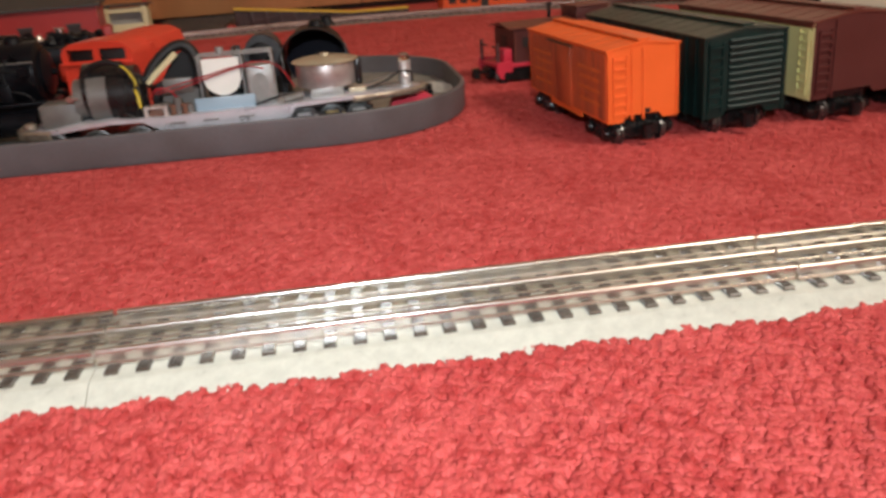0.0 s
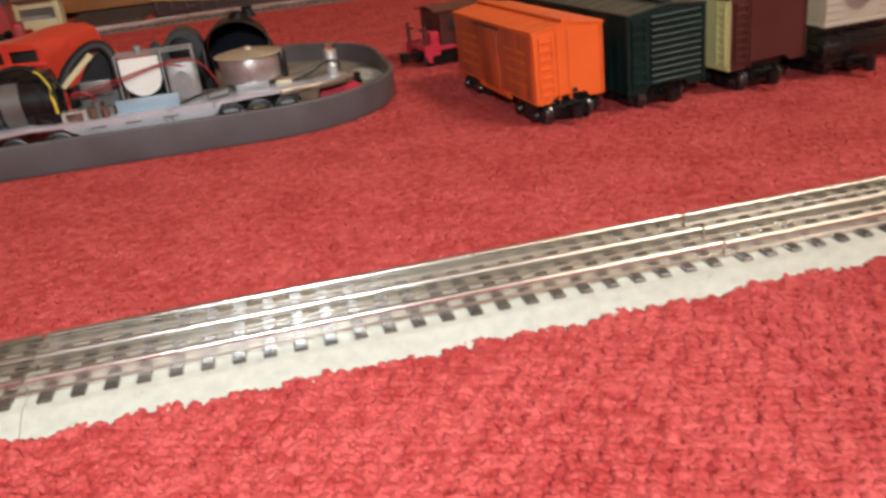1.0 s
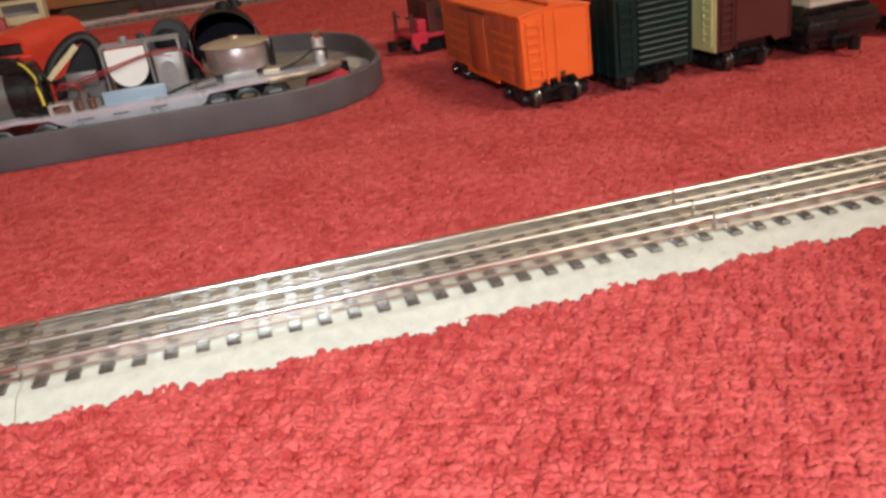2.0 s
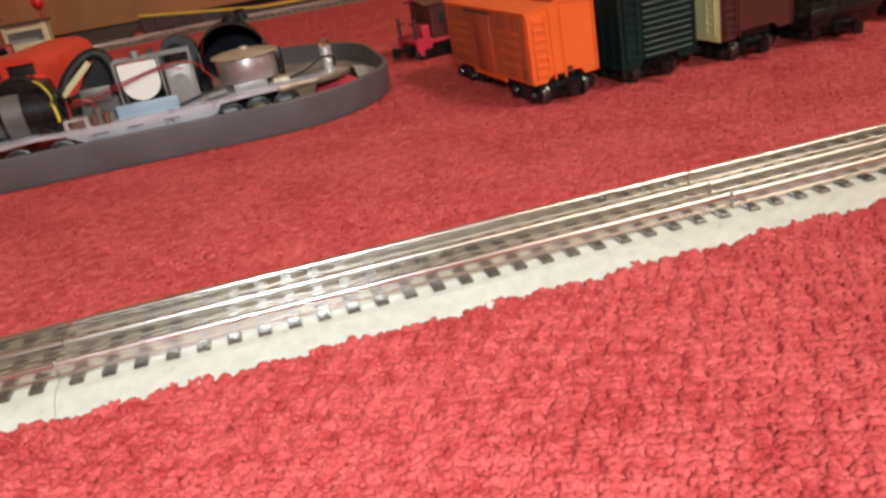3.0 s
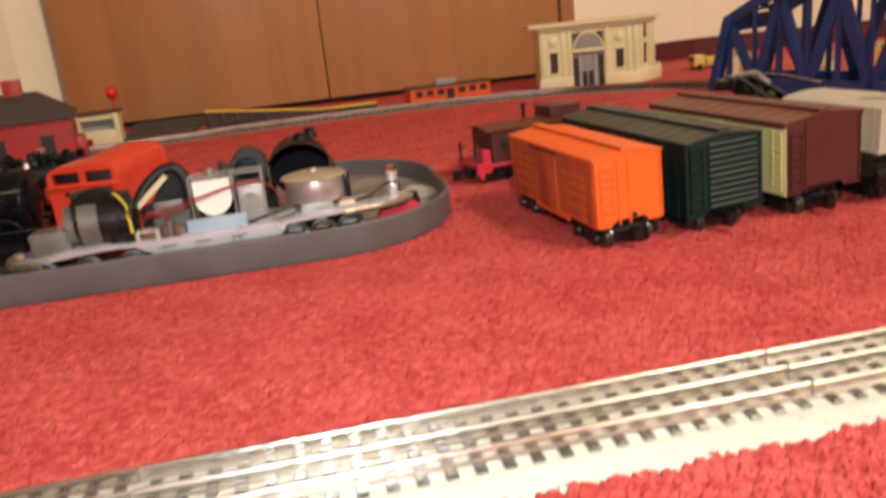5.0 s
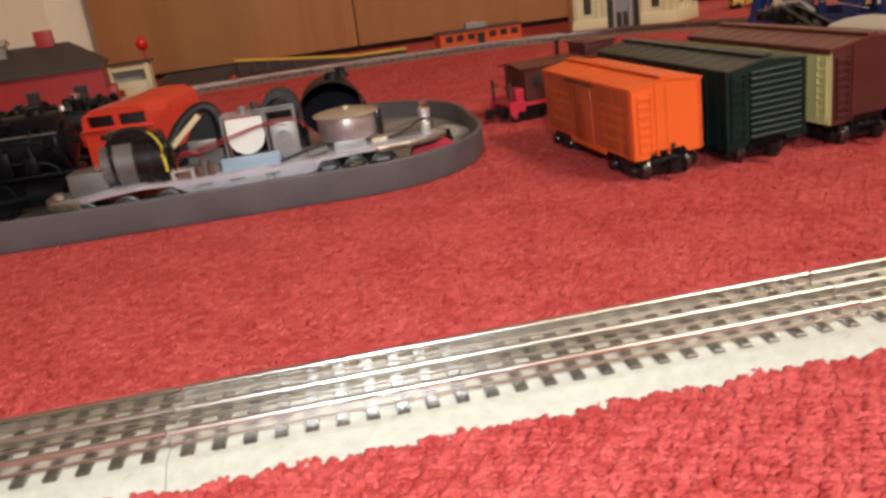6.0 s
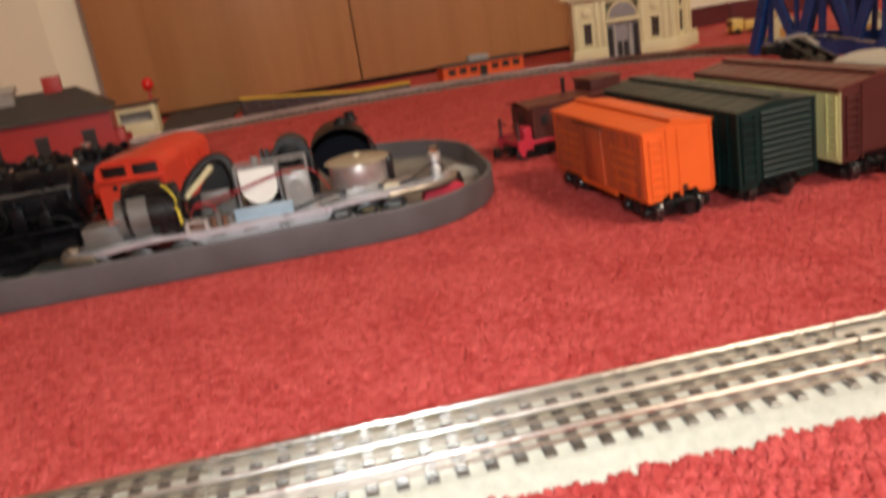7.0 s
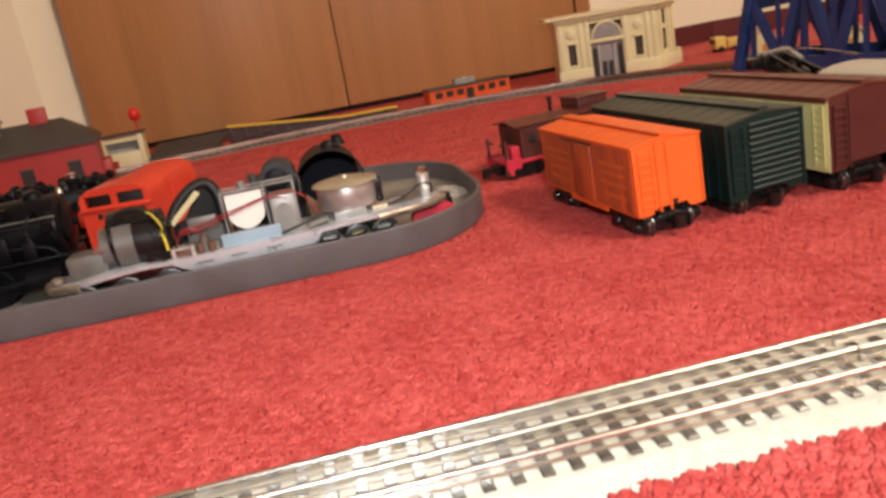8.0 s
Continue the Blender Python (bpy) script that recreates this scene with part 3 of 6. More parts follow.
def brown_car():
    w, length, z0, eave, ridge = 0.0700, 0.192, 0.0200, 0.0765, 0.0815
    ob = thing("boxcar", pose(0.4865, 0.2425, 0, 0, CAR_LEAN, CAR_YAW), "maroon and cream plastic toy boxcar with brown roof", "toy train car", "row of toy freight cars")
    car_body(ob, w, length, z0, eave, ridge, CREAM, MAROON)
    car_roof(ob, w, length, eave, ridge, MAROON_ROOF, 10)
    for s in (-1, 1):
        x = s * (w / 2 + 0.0005)
        block("sliding_door", CREAM, ob, x - 0.0009, x + 0.0009, 0.074, 0.114, z0 + 0.001, eave - 0.004, 0.0003)
        pieces("side_rib", CREAM, ob, [(x - 0.0008, x - 0.0001, y, y + 0.0012, z0 + 0.001, eave - 0.001) for y in (0.034, 0.058, 0.13, 0.154)])
        bars("roof_fascia", MAROON_ROOF, ob, [(x - 0.001, x + 0.001, 0, length, eave - 0.0035, eave)])
    ladder(ob, 0.004, 0.014, -w / 2 - 0.0010, z0 + 0.004, eave - 0.006, 8, CREAM, "y")
    for y in (-0.0006, length):
        ladder(ob, -0.030, -0.020, y, z0 + 0.004, eave - 0.006, 8, MAROON)
        pieces("end_rib", MAROON, ob, [(x - 0.0006, x + 0.0006, y - 0.0004, y + 0.001, z0, eave) for x in (-0.0335, -0.0165, 0.0335)])
    truck(ob, 0.028, w / 2)
    truck(ob, length - 0.028, w / 2)
    coupler(ob, 0.012, -1)
    coupler(ob, length - 0.012, 1)
    return ob


orange_car()
green_car()
brown_car()


def crane_car():
    ob = thing("crane_car", pose(0.5650, 0.2460, 0, 0, 0, CAR_YAW), "toy crane car with light grey cab and black boom", "toy train car", "row of toy freight cars")
    bm = bmesh.new()
    box(bm, -0.036, 0.036, -0.006, 0.21, 0.020, 0.028, 0.001)
    box(bm, -0.033, 0.035, -0.003, 0.12, 0.013, 0.0345, 0.001)
    box(bm, -0.030, 0.030, 0.0, 0.20, 0.012, 0.021, 0.001)
    rod(bm, (0, 0.07, 0.027), (0, 0.07, 0.041), 0.024, n=24)
    box(bm, -0.034, 0.034, 0.004, 0.12, 0.034, 0.0415, 0.001)
    part("base", bm, BLACK, ob)
    bm = bmesh.new()
    prism(bm, [(-0.031, 0.041), (-0.031, 0.0765), (-0.028, 0.0782), (-0.015, 0.0808), (0, 0.0816), (0.015, 0.0808), (0.028, 0.0782), (0.031, 0.0765), (0.031, 0.041)], 0.112)
    cab = part("cab", bm, LIGHTGREY, ob)
    items = []
    for k in range(6):
        z = 0.046 + k * 0.0058
        items.append((-0.0316, -0.0150, -0.0008, 0.0002, z, z + 0.0012))
        items.append((0.0200, 0.0316, -0.0008, 0.0002, z, z + 0.0012))
    pieces("end_ridge", LIGHTGREY, cab, items)
    items = []
    for k in range(9):
        y = 0.006 + k * 0.0115
        items.append((-0.0318, -0.0308, y, y + 0.0016, 0.043, 0.077))
    pieces("side_ridge", LIGHTGREY, cab, items)
    block("sill", LIGHTGREY, cab, -0.032, 0.032, -0.001, 0.113, 0.0405, 0.0435, 0.0005)
    bm = bmesh.new()
    lathe(bm, [(0.0052, 0), (0.0052, 0.020), (0.0060, 0.020), (0.0060, 0.0225), (0.0040, 0.0225), (0.0040, 0.012)], 20, Matrix.Translation((-0.0060, 0.012, 0.0785)))
    part("smokestack", bm, LIGHTGREY, ob)
    bm = bmesh.new()
    n, R = 24, 0.0125
    ring = [(R * math.cos(2 * math.pi * k / n), R * math.sin(2 * math.pi * k / n)) for k in range(n + 1)]
    tube(bm, [(0.002 + a, -0.006, 0.073 + b) for a, b in ring], 0.0022, 8, 1)
    for k in range(3):
        a = radians(30 + 60 * k)
        rod(bm, (0.002 - R * math.cos(a), -0.006, 0.073 - R * math.sin(a)), (0.002 + R * math.cos(a), -0.006, 0.073 + R * math.sin(a)), 0.0013, n=8)
    rod(bm, (0.002, -0.0075, 0.073), (0.002, 0.001, 0.073), 0.0035, n=14)
    part("hand_wheel", bm, BLACK, ob, "black spoked hand wheel")
    bm = bmesh.new()
    for s in (-1, 1):
        for dz in (0.0, 0.009):
            beam(bm, (s * 0.012 - 0.008, 0.112, 0.052 + dz), (s * 0.007 - 0.016, 0.188, 0.082 + dz), 0.0035, 0.0035)
        for k in range(5):
            u, w = k / 5, (k + 1) / 5
            beam(bm, (s * (0.012 - 0.005 * u) - 0.008 - 0.008 * u, 0.112 + 0.076 * u, 0.052 + 0.030 * u), (s * (0.012 - 0.005 * w) - 0.008 - 0.008 * w, 0.112 + 0.076 * w, 0.061 + 0.030 * w), 0.0025, 0.0025)
    beam(bm, (-0.008, 0.108, 0.050), (-0.016, 0.190, 0.082), 0.024, 0.010)
    box(bm, -0.031, -0.003, 0.184, 0.198, 0.078, 0.091, 0.001)
    box(bm, -0.043, -0.029, 0.186, 0.197, 0.080, 0.090, 0.001)
    part("boom", bm, BLACK, ob)
    bm = bmesh.new()
    beam(bm, (-0.030, 0.190, 0.0925), (0.004, 0.196, 0.0935), 0.006, 0.0025)
    beam(bm, (0.004, 0.196, 0.0930), (-0.004, 0.165, 0.0845), 0.005, 0.0025)
    part("boom_head", bm, ALUM, ob, "dull grey boom head plate")
    bm = bmesh.new()
    tube(bm, [(0.0, 0.10, 0.088), (-0.006, 0.15, 0.094), (-0.014, 0.188, 0.093)], 0.0007, 6)
    part("boom_cord", bm, BRIGHT, ob)
    truck(ob, 0.030, 0.03)
    truck(ob, 0.172, 0.03)
    coupler(ob, 0.002, -1)
    return ob


crane_car()


def gondola():
    ob = thing("gondola", pose(0.672, 0.262, 0, 0, 0, CAR_YAW), "dark red plastic toy gondola car on the carpet", "toy train car", "row of toy freight cars")
    w, length = 0.064, 0.2
    for s in (-1, 1):
        x0, x1 = sorted((s * w / 2, s * (w / 2 - 0.002)))
        block("side_wall", BARNRED, ob, x0, x1, 0, length, 0.016, 0.054, 0.0005)
        pieces("side_rib", BARNRED, ob, [(min(s * w / 2, s * (w / 2 + 0.001)), max(s * w / 2, s * (w / 2 + 0.001)), y, y + 0.003, 0.017, 0.053) for y in (0.004, 0.036, 0.068, 0.1, 0.132, 0.164, 0.193)])
    for y in (0, length - 0.002):
        block("end_wall", BARNRED, ob, -w / 2 + 0.002, w / 2 - 0.002, y, y + 0.002, 0.016, 0.054, 0.0005)
    block("floor_plate", BARNRED, ob, -w / 2 + 0.002, w / 2 - 0.002, 0.002, length - 0.002, 0.017, 0.019)
    truck(ob, 0.030, 0.03)
    truck(ob, length - 0.030, 0.03)
    return ob


gondola()


def caboose():
    ob = thing("caboose", pose(0.266, 0.538, 0, 0, 0, -78), "maroon toy caboose with bright red end platform on the carpet", "toy train car")
    w, y0, y1, z0, eave, ridge = 0.050, 0.020, 0.170, 0.020, 0.055, 0.0600
    block("platform", PINKRED, ob, -0.025, 0.025, 0.002, 0.185, 0.0165, 0.0215, 0.0008, "bright red platform")
    for s in (-1, 1):
        bm = bmesh.new()
        x0, x1 = sorted((s * 0.026, s * 0.0225))
        box(bm, x0, x1, 0.000, 0.018, 0.012, 0.0235, 0.0006, 1)
        prism(bm, [(-0.006, 0.0125), (0.008, 0.0125), (0.003, 0.0055), (-0.002, 0.0055)], 0.0035, Matrix.Translation((x0 + 0.0035, 0.007, 0)) @ Matrix.Rotation(radians(90), 4, "Z"))
        part("step", bm, PINKRED, ob, "bright red step")
    for x in (-0.022, 0.022):
        bm = bmesh.new()
        rod(bm, (x, 0.003, 0.021), (x, 0.003, 0.043), 0.0020, n=8)
        rod(bm, (x, 0.003, 0.038), (x * 0.4, 0.003, 0.038), 0.0013, n=8)
        part("railing", bm, MAROON, ob)
    block("end_panel", PINKRED, ob, 0.004, 0.0235, 0.009, 0.0185, 0.0215, 0.036, 0.0006, "bright red end panel")
    bm = bmesh.new()
    box(bm, -w / 2, w / 2, y0, y1, z0, eave, 0.0008, 1)
    body = part("body", bm, MAROON, ob)
    pieces("window", DARK, body, [(w / 2 - 0.0004, w / 2 + 0.0006, y, y + 0.008, 0.036, 0.046) for y in (0.030, 0.060, 0.125, 0.150)])
    pieces("grab_iron", MAROON_ROOF, body, [(w / 2 - 0.0002, w / 2 + 0.0009, y, y + 0.0016, 0.024, 0.052) for y in (0.0205, 0.0450, 0.110, 0.168)])
    bars("door", DARK, body, [(-0.008, 0.006, y0 - 0.0006, y0 + 0.0004, 0.022, 0.048)])
    h = w / 2 + 0.002
    bm = bmesh.new()
    prism(bm, [(-h, eave), (-h, eave + 0.0015), (0, ridge + 0.001), (h, eave + 0.0015), (h, eave), (0, ridge - 0.001)], 0.176, Matrix.Translation((0, 0.014, 0)))
    part("roof", bm, MAROON_ROOF, ob)
    block("cupola", MAROON, ob, -0.018, 0.018, 0.098, 0.136, ridge - 0.003, 0.0700, 0.0008)
    block("cupola_roof", MAROON_ROOF, ob, -0.020, 0.020, 0.096, 0.138, 0.0700, 0.0718, 0.0006)
    bm = bmesh.new()
    rod(bm, (-0.004, 0.076, 0.055), (-0.004, 0.076, 0.074), 0.0022, n=10)
    rod(bm, (-0.004, 0.076, 0.074), (-0.004, 0.076, 0.0765), 0.0032, n=10)
    part("smokestack", bm, BLACK, ob)
    truck(ob, 0.026, 0.026)
    truck(ob, 0.156, 0.026)
    coupler(ob, 0.004, -1)
    return ob


caboose()


# ---- grey tray with the open locomotive ----
TRAY_BOX = (-0.76, 0.2240, 0.3215, 0.648)
TRAY_R = 0.122


def tray_outline(inset, n=18):
    """A rectangle with round corners, drawn in by inset."""
    x0, x1, y0, y1 = TRAY_BOX[0] + inset, TRAY_BOX[1] - inset, TRAY_BOX[2] + inset, TRAY_BOX[3] - inset
    r = TRAY_R - inset
    pts = []
    for cx, cy, start in ((x1 - r, y0 + r, -90), (x1 - r, y1 - r, 0), (x0 + r, y1 - r, 90), (x0 + r, y0 + r, 180)):
        pts += [(cx + r * math.cos(radians(start + 90 * k / n)), cy + r * math.sin(radians(start + 90 * k / n))) for k in range(n + 1)]
    return pts


def grey_tray():
    ob = thing("oval_tray", pose(0, 0, 0), "long oval grey plastic tray holding train parts on the carpet", "tray")
    bm = bmesh.new()
    levels = [(0.0022, 0.0), (0.0006, 0.003), (0.0, 0.0243), (0.0008, 0.0254), (0.0034, 0.0254), (0.0044, 0.0246), (0.0050, 0.0065)]
    rings = [[bm.verts.new((x, y, z)) for x, y in tray_outline(inset)] for inset, z in levels]
    n = len(rings[0])
    for a, b in zip(rings, rings[1:]):
        for k in range(n):
            bm.faces.new((a[k], a[(k + 1) % n], b[(k + 1) % n], b[k]))
    bm.faces.new(list(reversed(rings[0])))
    part("rim", bm, TRAY, ob)
    bm = bmesh.new()
    low = [bm.verts.new((x, y, 0.003)) for x, y in tray_outline(0.0052)]
    top = [bm.verts.new((x, y, 0.0064)) for x, y in tray_outline(0.0052)]
    bm.faces.new(top)
    bm.faces.new(list(reversed(low)))
    for k in range(n):
        bm.faces.new((low[k], low[(k + 1) % n], top[(k + 1) % n], top[k]))
    part("tray_floor", bm, TRAY_FLOOR, ob, "worn pale grey tray floor")
    return ob


TRAY_FLOOR = surface("worn_grey_tray_floor", (0.215, 0.205, 0.175), 0.5, vary=0.45, scale=22, fine=300, bump=0.25)
grey_tray()


SOCKET = surface("satin_steel_socket", (0.58, 0.56, 0.53), 0.32, metal=0.55, vary=0.2, scale=90)
NOSE = surface("tarnished_nose_metal", (0.42, 0.37, 0.30), 0.34, metal=0.7, vary=0.3, scale=90, bump=0.1, tint=(0.30, 0.24, 0.18))
TRUCKWHEEL = surface("oily_steel_wheel", (0.060, 0.058, 0.056), 0.42, metal=0.7, vary=0.4, scale=120)
BROWNSPOOL = surface("brown_fibre", (0.16, 0.07, 0.04), 0.5, vary=0.25, scale=60)


def open_chassis():
    """The diesel chassis without its shell; local x along it, y to the back, z from the tray floor."""
    ob = thing("locomotive_chassis", pose(0.0, 0.335, 0.0064, 0, 0, 2.2), "open silver toy locomotive chassis with motor and wires in the tray", "toy locomotive")
    # deck: level in the middle, a little drooping and rounded at the ends
    bm = bmesh.new()
    stations = [(-0.146, 0.022, 0.020, 0.034), (-0.138, 0.0225, 0.010, 0.046), (-0.122, 0.0235, 0.003, 0.052), (-0.100, 0.0265, 0.0, 0.054), (-0.070, 0.0285, 0.0, 0.054), (-0.034, 0.0270, 0.0, 0.054),
                (0.067, 0.0275, 0.0, 0.054), (0.090, 0.0285, 0.001, 0.054), (0.118, 0.0288, 0.004, 0.054), (0.144, 0.0280, 0.009, 0.053), (0.160, 0.0272, 0.014, 0.052), (0.171, 0.0268, 0.020, 0.050), (0.178, 0.0265, 0.027, 0.046), (0.182, 0.0263, 0.035, 0.041)]
    rings = []
    for x, z, ya, yb in stations:
        rings.append([bm.verts.new((x, ya, z - 0.0035)), bm.verts.new((x, ya, z - 0.0005)), bm.verts.new((x, ya + 0.0008, z)), bm.verts.new((x, yb, z)), bm.verts.new((x, yb, z - 0.0035))])
    for a, b in zip(rings, rings[1:]):
        for k in range(5):
            bm.faces.new((a[k], a[(k + 1) % 5], b[(k + 1) % 5], b[k]))
    bm.faces.new(rings[0])
    bm.faces.new(list(reversed(rings[-1])))
    deck = part("deck", bm, PLATE, ob, "silver painted sheet metal deck")
    bm = bmesh.new()
    prism(bm, [(-0.048, 0.0245), (-0.040, 0.0195), (-0.034, 0.0168), (0.062, 0.0168), (0.067, 0.0185), (0.071, 0.0245)], 0.0012, Matrix.Translation((0, -0.0004, 0)))
    part("skirt", bm, PLATE, deck)
    pieces("slot", MOTOR, deck, [(x, x + 0.012, -0.0010, -0.0003, 0.0208, 0.0220) for x in (-0.028, -0.002, 0.026)])
    # rounded nose apron with its tarnished brass edge
    nose = [(0.118, 0.004), (0.144, 0.009), (0.160, 0.014), (0.171, 0.020), (0.178, 0.027), (0.182, 0.035), (0.182, 0.043)]
    bm = bmesh.new()
    rows = [[bm.verts.new((x + d, y - d, z)) for d, z in ((0.0, 0.0225), (0.0008, 0.0235), (0.0010, 0.0262), (0.0002, 0.0276), (-0.0012, 0.0276), (-0.0012, 0.0225))] for x, y in nose]
    for a, b in zip(rows, rows[1:]):
        for k in range(6):
            bm.faces.new((a[k], a[(k + 1) % 6], b[(k + 1) % 6], b[k]))
    bm.faces.new(rows[0])
    bm.faces.new(list(reversed(rows[-1])))
    part("nose_edge", bm, NOSE, deck, "tarnished rounded nose edge")
    # trucks under the deck
    for x0, x1 in ((-0.132, -0.036), (0.066, 0.134)):
        near = 0.0 if x0 < 0 else 0.010
        bm = bmesh.new()
        box(bm, x0, x1, 0.004 + near, 0.050, 0.004, 0.0175, 0.001, 1)
        span = x1 - x0
        prism(bm, [(x0 + 0.002, 0.0150), (x0 + 0.006, 0.0100), (x0 + 0.014, 0.0072), (x0 + span * 0.3, 0.0072), (x0 + span * 0.38, 0.0105), (x0 + span * 0.62, 0.0105), (x0 + span * 0.70, 0.0072), (x1 - 0.014, 0.0072), (x1 - 0.006, 0.0100), (x1 - 0.002, 0.0150)],
              0.0014, Matrix.Translation((0, near - 0.0006, 0)))
        frame_ob = part("truck", bm, BLACK, ob, "black cast truck frame")
        for k in range(3):
            x = x0 + span * (k + 0.5) / 3
            for y in (0.003 + near, 0.051):
                bm = bmesh.new()
                lathe(bm, [(0.002, -0.002), (0.0105, -0.002), (0.0115, -0.001), (0.0115, 0.0006), (0.0095, 0.0012), (0.0085, 0.0004), (0.003, 0.0010), (0.001, 0.002)], 22, Matrix.Translation((x, y, 0.0105)) @ Matrix.Rotation(radians(90), 4, "X"))
                part("wheel", bm, TRUCKWHEEL, frame_ob)
            bm = bmesh.new()
            box(bm, x - 0.006, x + 0.005, 0.0004 + near, 0.0016 + near, 0.0125 + 0.001 * (k % 2), 0.0170, 0.0004, 1)
            rod(bm, (x + 0.009, 0.0025 + near, 0.013), (x + 0.009, near - 0.0006, 0.013), 0.0022, n=10)
            part("journal_box", bm, (SOCKET, BRASS, ALUM)[k], frame_ob)
    bm = bmesh.new()
    prism(bm, [(0.150, 0.0075), (0.180, 0.0085), (0.189, 0.0145), (0.182, 0.0190), (0.154, 0.0185)], 0.012, Matrix.Translation((0, 0.035, 0)))
    part("pilot_insert", bm, PINKRED, ob, "bright red plastic insert")
    bm = bmesh.new()
    box(bm, 0.176, 0.192, 0.056, 0.074, 0.004, 0.0180, 0.001, 1)
    rod(bm, (0.188, 0.068, 0.004), (0.188, 0.068, 0.0205), 0.0050, n=12)
    part("coupler", bm, BLACK, ob, "black coupler")
    bm = bmesh.new()
    tail = [(-0.118, 0.0018), (-0.128, 0.0050), (-0.138, 0.0095), (-0.1445, 0.0160), (-0.1475, 0.0240), (-0.1475, 0.0330)]
    rows = [[bm.verts.new((x - d, y - d, z)) for d, z in ((0.0, 0.0165), (0.0010, 0.0180), (0.0012, 0.0222), (0.0002, 0.0240), (-0.0014, 0.0240), (-0.0014, 0.0165))] for x, y in tail]
    for a, b in zip(rows, rows[1:]):
        for k in range(6):
            bm.faces.new((a[k], a[(k + 1) % 6], b[(k + 1) % 6], b[k]))
    bm.faces.new(rows[0])
    bm.faces.new(list(reversed(rows[-1])))
    lathe(bm, [(0.0040, 0.0235), (0.0052, 0.0245), (0.0052, 0.0275), (0.0030, 0.0288), (0.0008, 0.0290)], 16, Matrix.Translation((-0.137, 0.020, 0)))
    part("tail_edge", bm, NOSE, ob, "tarnished rounded tail edge with a boss")
    # motor at the rear end
    block("gear_box", MOTOR, ob, -0.126, -0.096, 0.014, 0.040, 0.0240, 0.0420, 0.0014)
    bm = bmesh.new()
    rod(bm, (-0.098, 0.026, 0.0430), (-0.084, 0.026, 0.0430), 0.0155, n=28)
    rod(bm, (-0.086, 0.026, 0.0440), (-0.070, 0.026, 0.0440), 0.0210, n=32)
    motor = part("motor", bm, MOTOR, ob, "grey laminated motor")
    bm = bmesh.new()
    rod(bm, (-0.071, 0.026, 0.0440), (-0.050, 0.026, 0.0440), 0.0220, n=30)
    box(bm, -0.066, -0.048, 0.006, 0.046, 0.024, 0.052, 0.001, 1)
    rod(bm, (-0.052, 0.012, 0.056), (-0.046, 0.012, 0.056), 0.004, n=12)
    rod(bm, (-0.090, 0.031, 0.0470), (-0.062, 0.031, 0.0470), 0.0225, n=30)
    part("brush_plate", bm, BLACK, motor, "black brush plate")
    bm = bmesh.new()
    tube(bm, [(-0.063, 0.010, 0.074 - 0.004), (-0.054, 0.006, 0.066), (-0.048, 0.003, 0.056), (-0.049, 0.004, 0.050)], 0.0008)
    part("yellow_wire", bm, YELLOWWIRE, ob, "yellow wire")
    bm = bmesh.new()
    tube(bm, [(-0.0490, 0.004, 0.0500), (-0.0475, 0.001, 0.0440), (-0.0470, 0.0, 0.0360)], 0.0012)
    part("yellow_sleeve", bm, YELLOWWIRE, ob, "thick yellow insulating sleeve")
    bm = bmesh.new()
    tube(bm, [(-0.090, 0.016, 0.060), (-0.078, 0.012, 0.0695), (-0.062, 0.010, 0.0700), (-0.050, 0.006, 0.0590), (-0.047, 0.004, 0.0420), (-0.052, 0.006, 0.028)], 0.0023, 8)
    part("wire_loom", bm, RUBBER, ob, "black taped wire bundle")
    bm = bmesh.new()
    rod(bm, (-0.098, 0.010, 0.0465), (-0.0985, 0.004, 0.0465), 0.0026, n=10)
    box(bm, -0.1005, -0.0925, 0.0045, 0.0055, 0.0458, 0.0472)
    part("screw", bm, BRIGHT, motor, "bright steel screw")
    # cream strap and black hose
    bm = bmesh.new()
    beam(bm, (-0.044, 0.026, 0.050), (-0.019, 0.034, 0.071), 0.0052, 0.0018, (0, -0.4, 1))
    part("strap", bm, IVORY, ob, "cream fibre strap")
    bm = bmesh.new()
    tube(bm, [(-0.046, 0.030, 0.048), (-0.038, 0.036, 0.062), (-0.024, 0.042, 0.0735), (-0.012, 0.044, 0.0750), (-0.005, 0.042, 0.064), (-0.004, 0.038, 0.044)], 0.0046, 12)
    part("hose", bm, RUBBER, ob, "black rubber hose")
    bm = bmesh.new()
    prism(bm, [(-0.046, 0.026), (-0.046, 0.044), (-0.036, 0.048), (-0.029, 0.058), (-0.022, 0.068), (-0.013, 0.0715), (-0.005, 0.066), (-0.003, 0.052), (-0.003, 0.026)], 0.010, Matrix.Translation((0, 0.046, 0)))
    part("coil_housing", bm, RUBBER, ob, "black coil housing behind the hose")
    bm = bmesh.new()
    box(bm, -0.034, -0.004, 0.024, 0.046, 0.026, 0.044, 0.001, 1)
    rod(bm, (-0.030, 0.010, 0.026), (-0.030, 0.010, 0.036), 0.0045, n=14)
    rod(bm, (-0.020, 0.008, 0.026), (-0.020, 0.008, 0.040), 0.0036, n=14)
    rod(bm, (-0.012, 0.012, 0.026), (-0.012, 0.012, 0.034), 0.0040, n=14)
    part("relay", bm, MOTOR, ob, "dark relay with posts")
    block("relay_cover", MOTOR, ob, -0.031, -0.008, 0.0200, 0.0235, 0.041, 0.053, 0.0008, "grey relay cover")
    bm = bmesh.new()
    box(bm, -0.046, -0.043, 0.002, 0.014, 0.026, 0.0345, 0.0004, 1)
    box(bm, -0.031, -0.028, 0.002, 0.014, 0.026, 0.0345, 0.0004, 1)
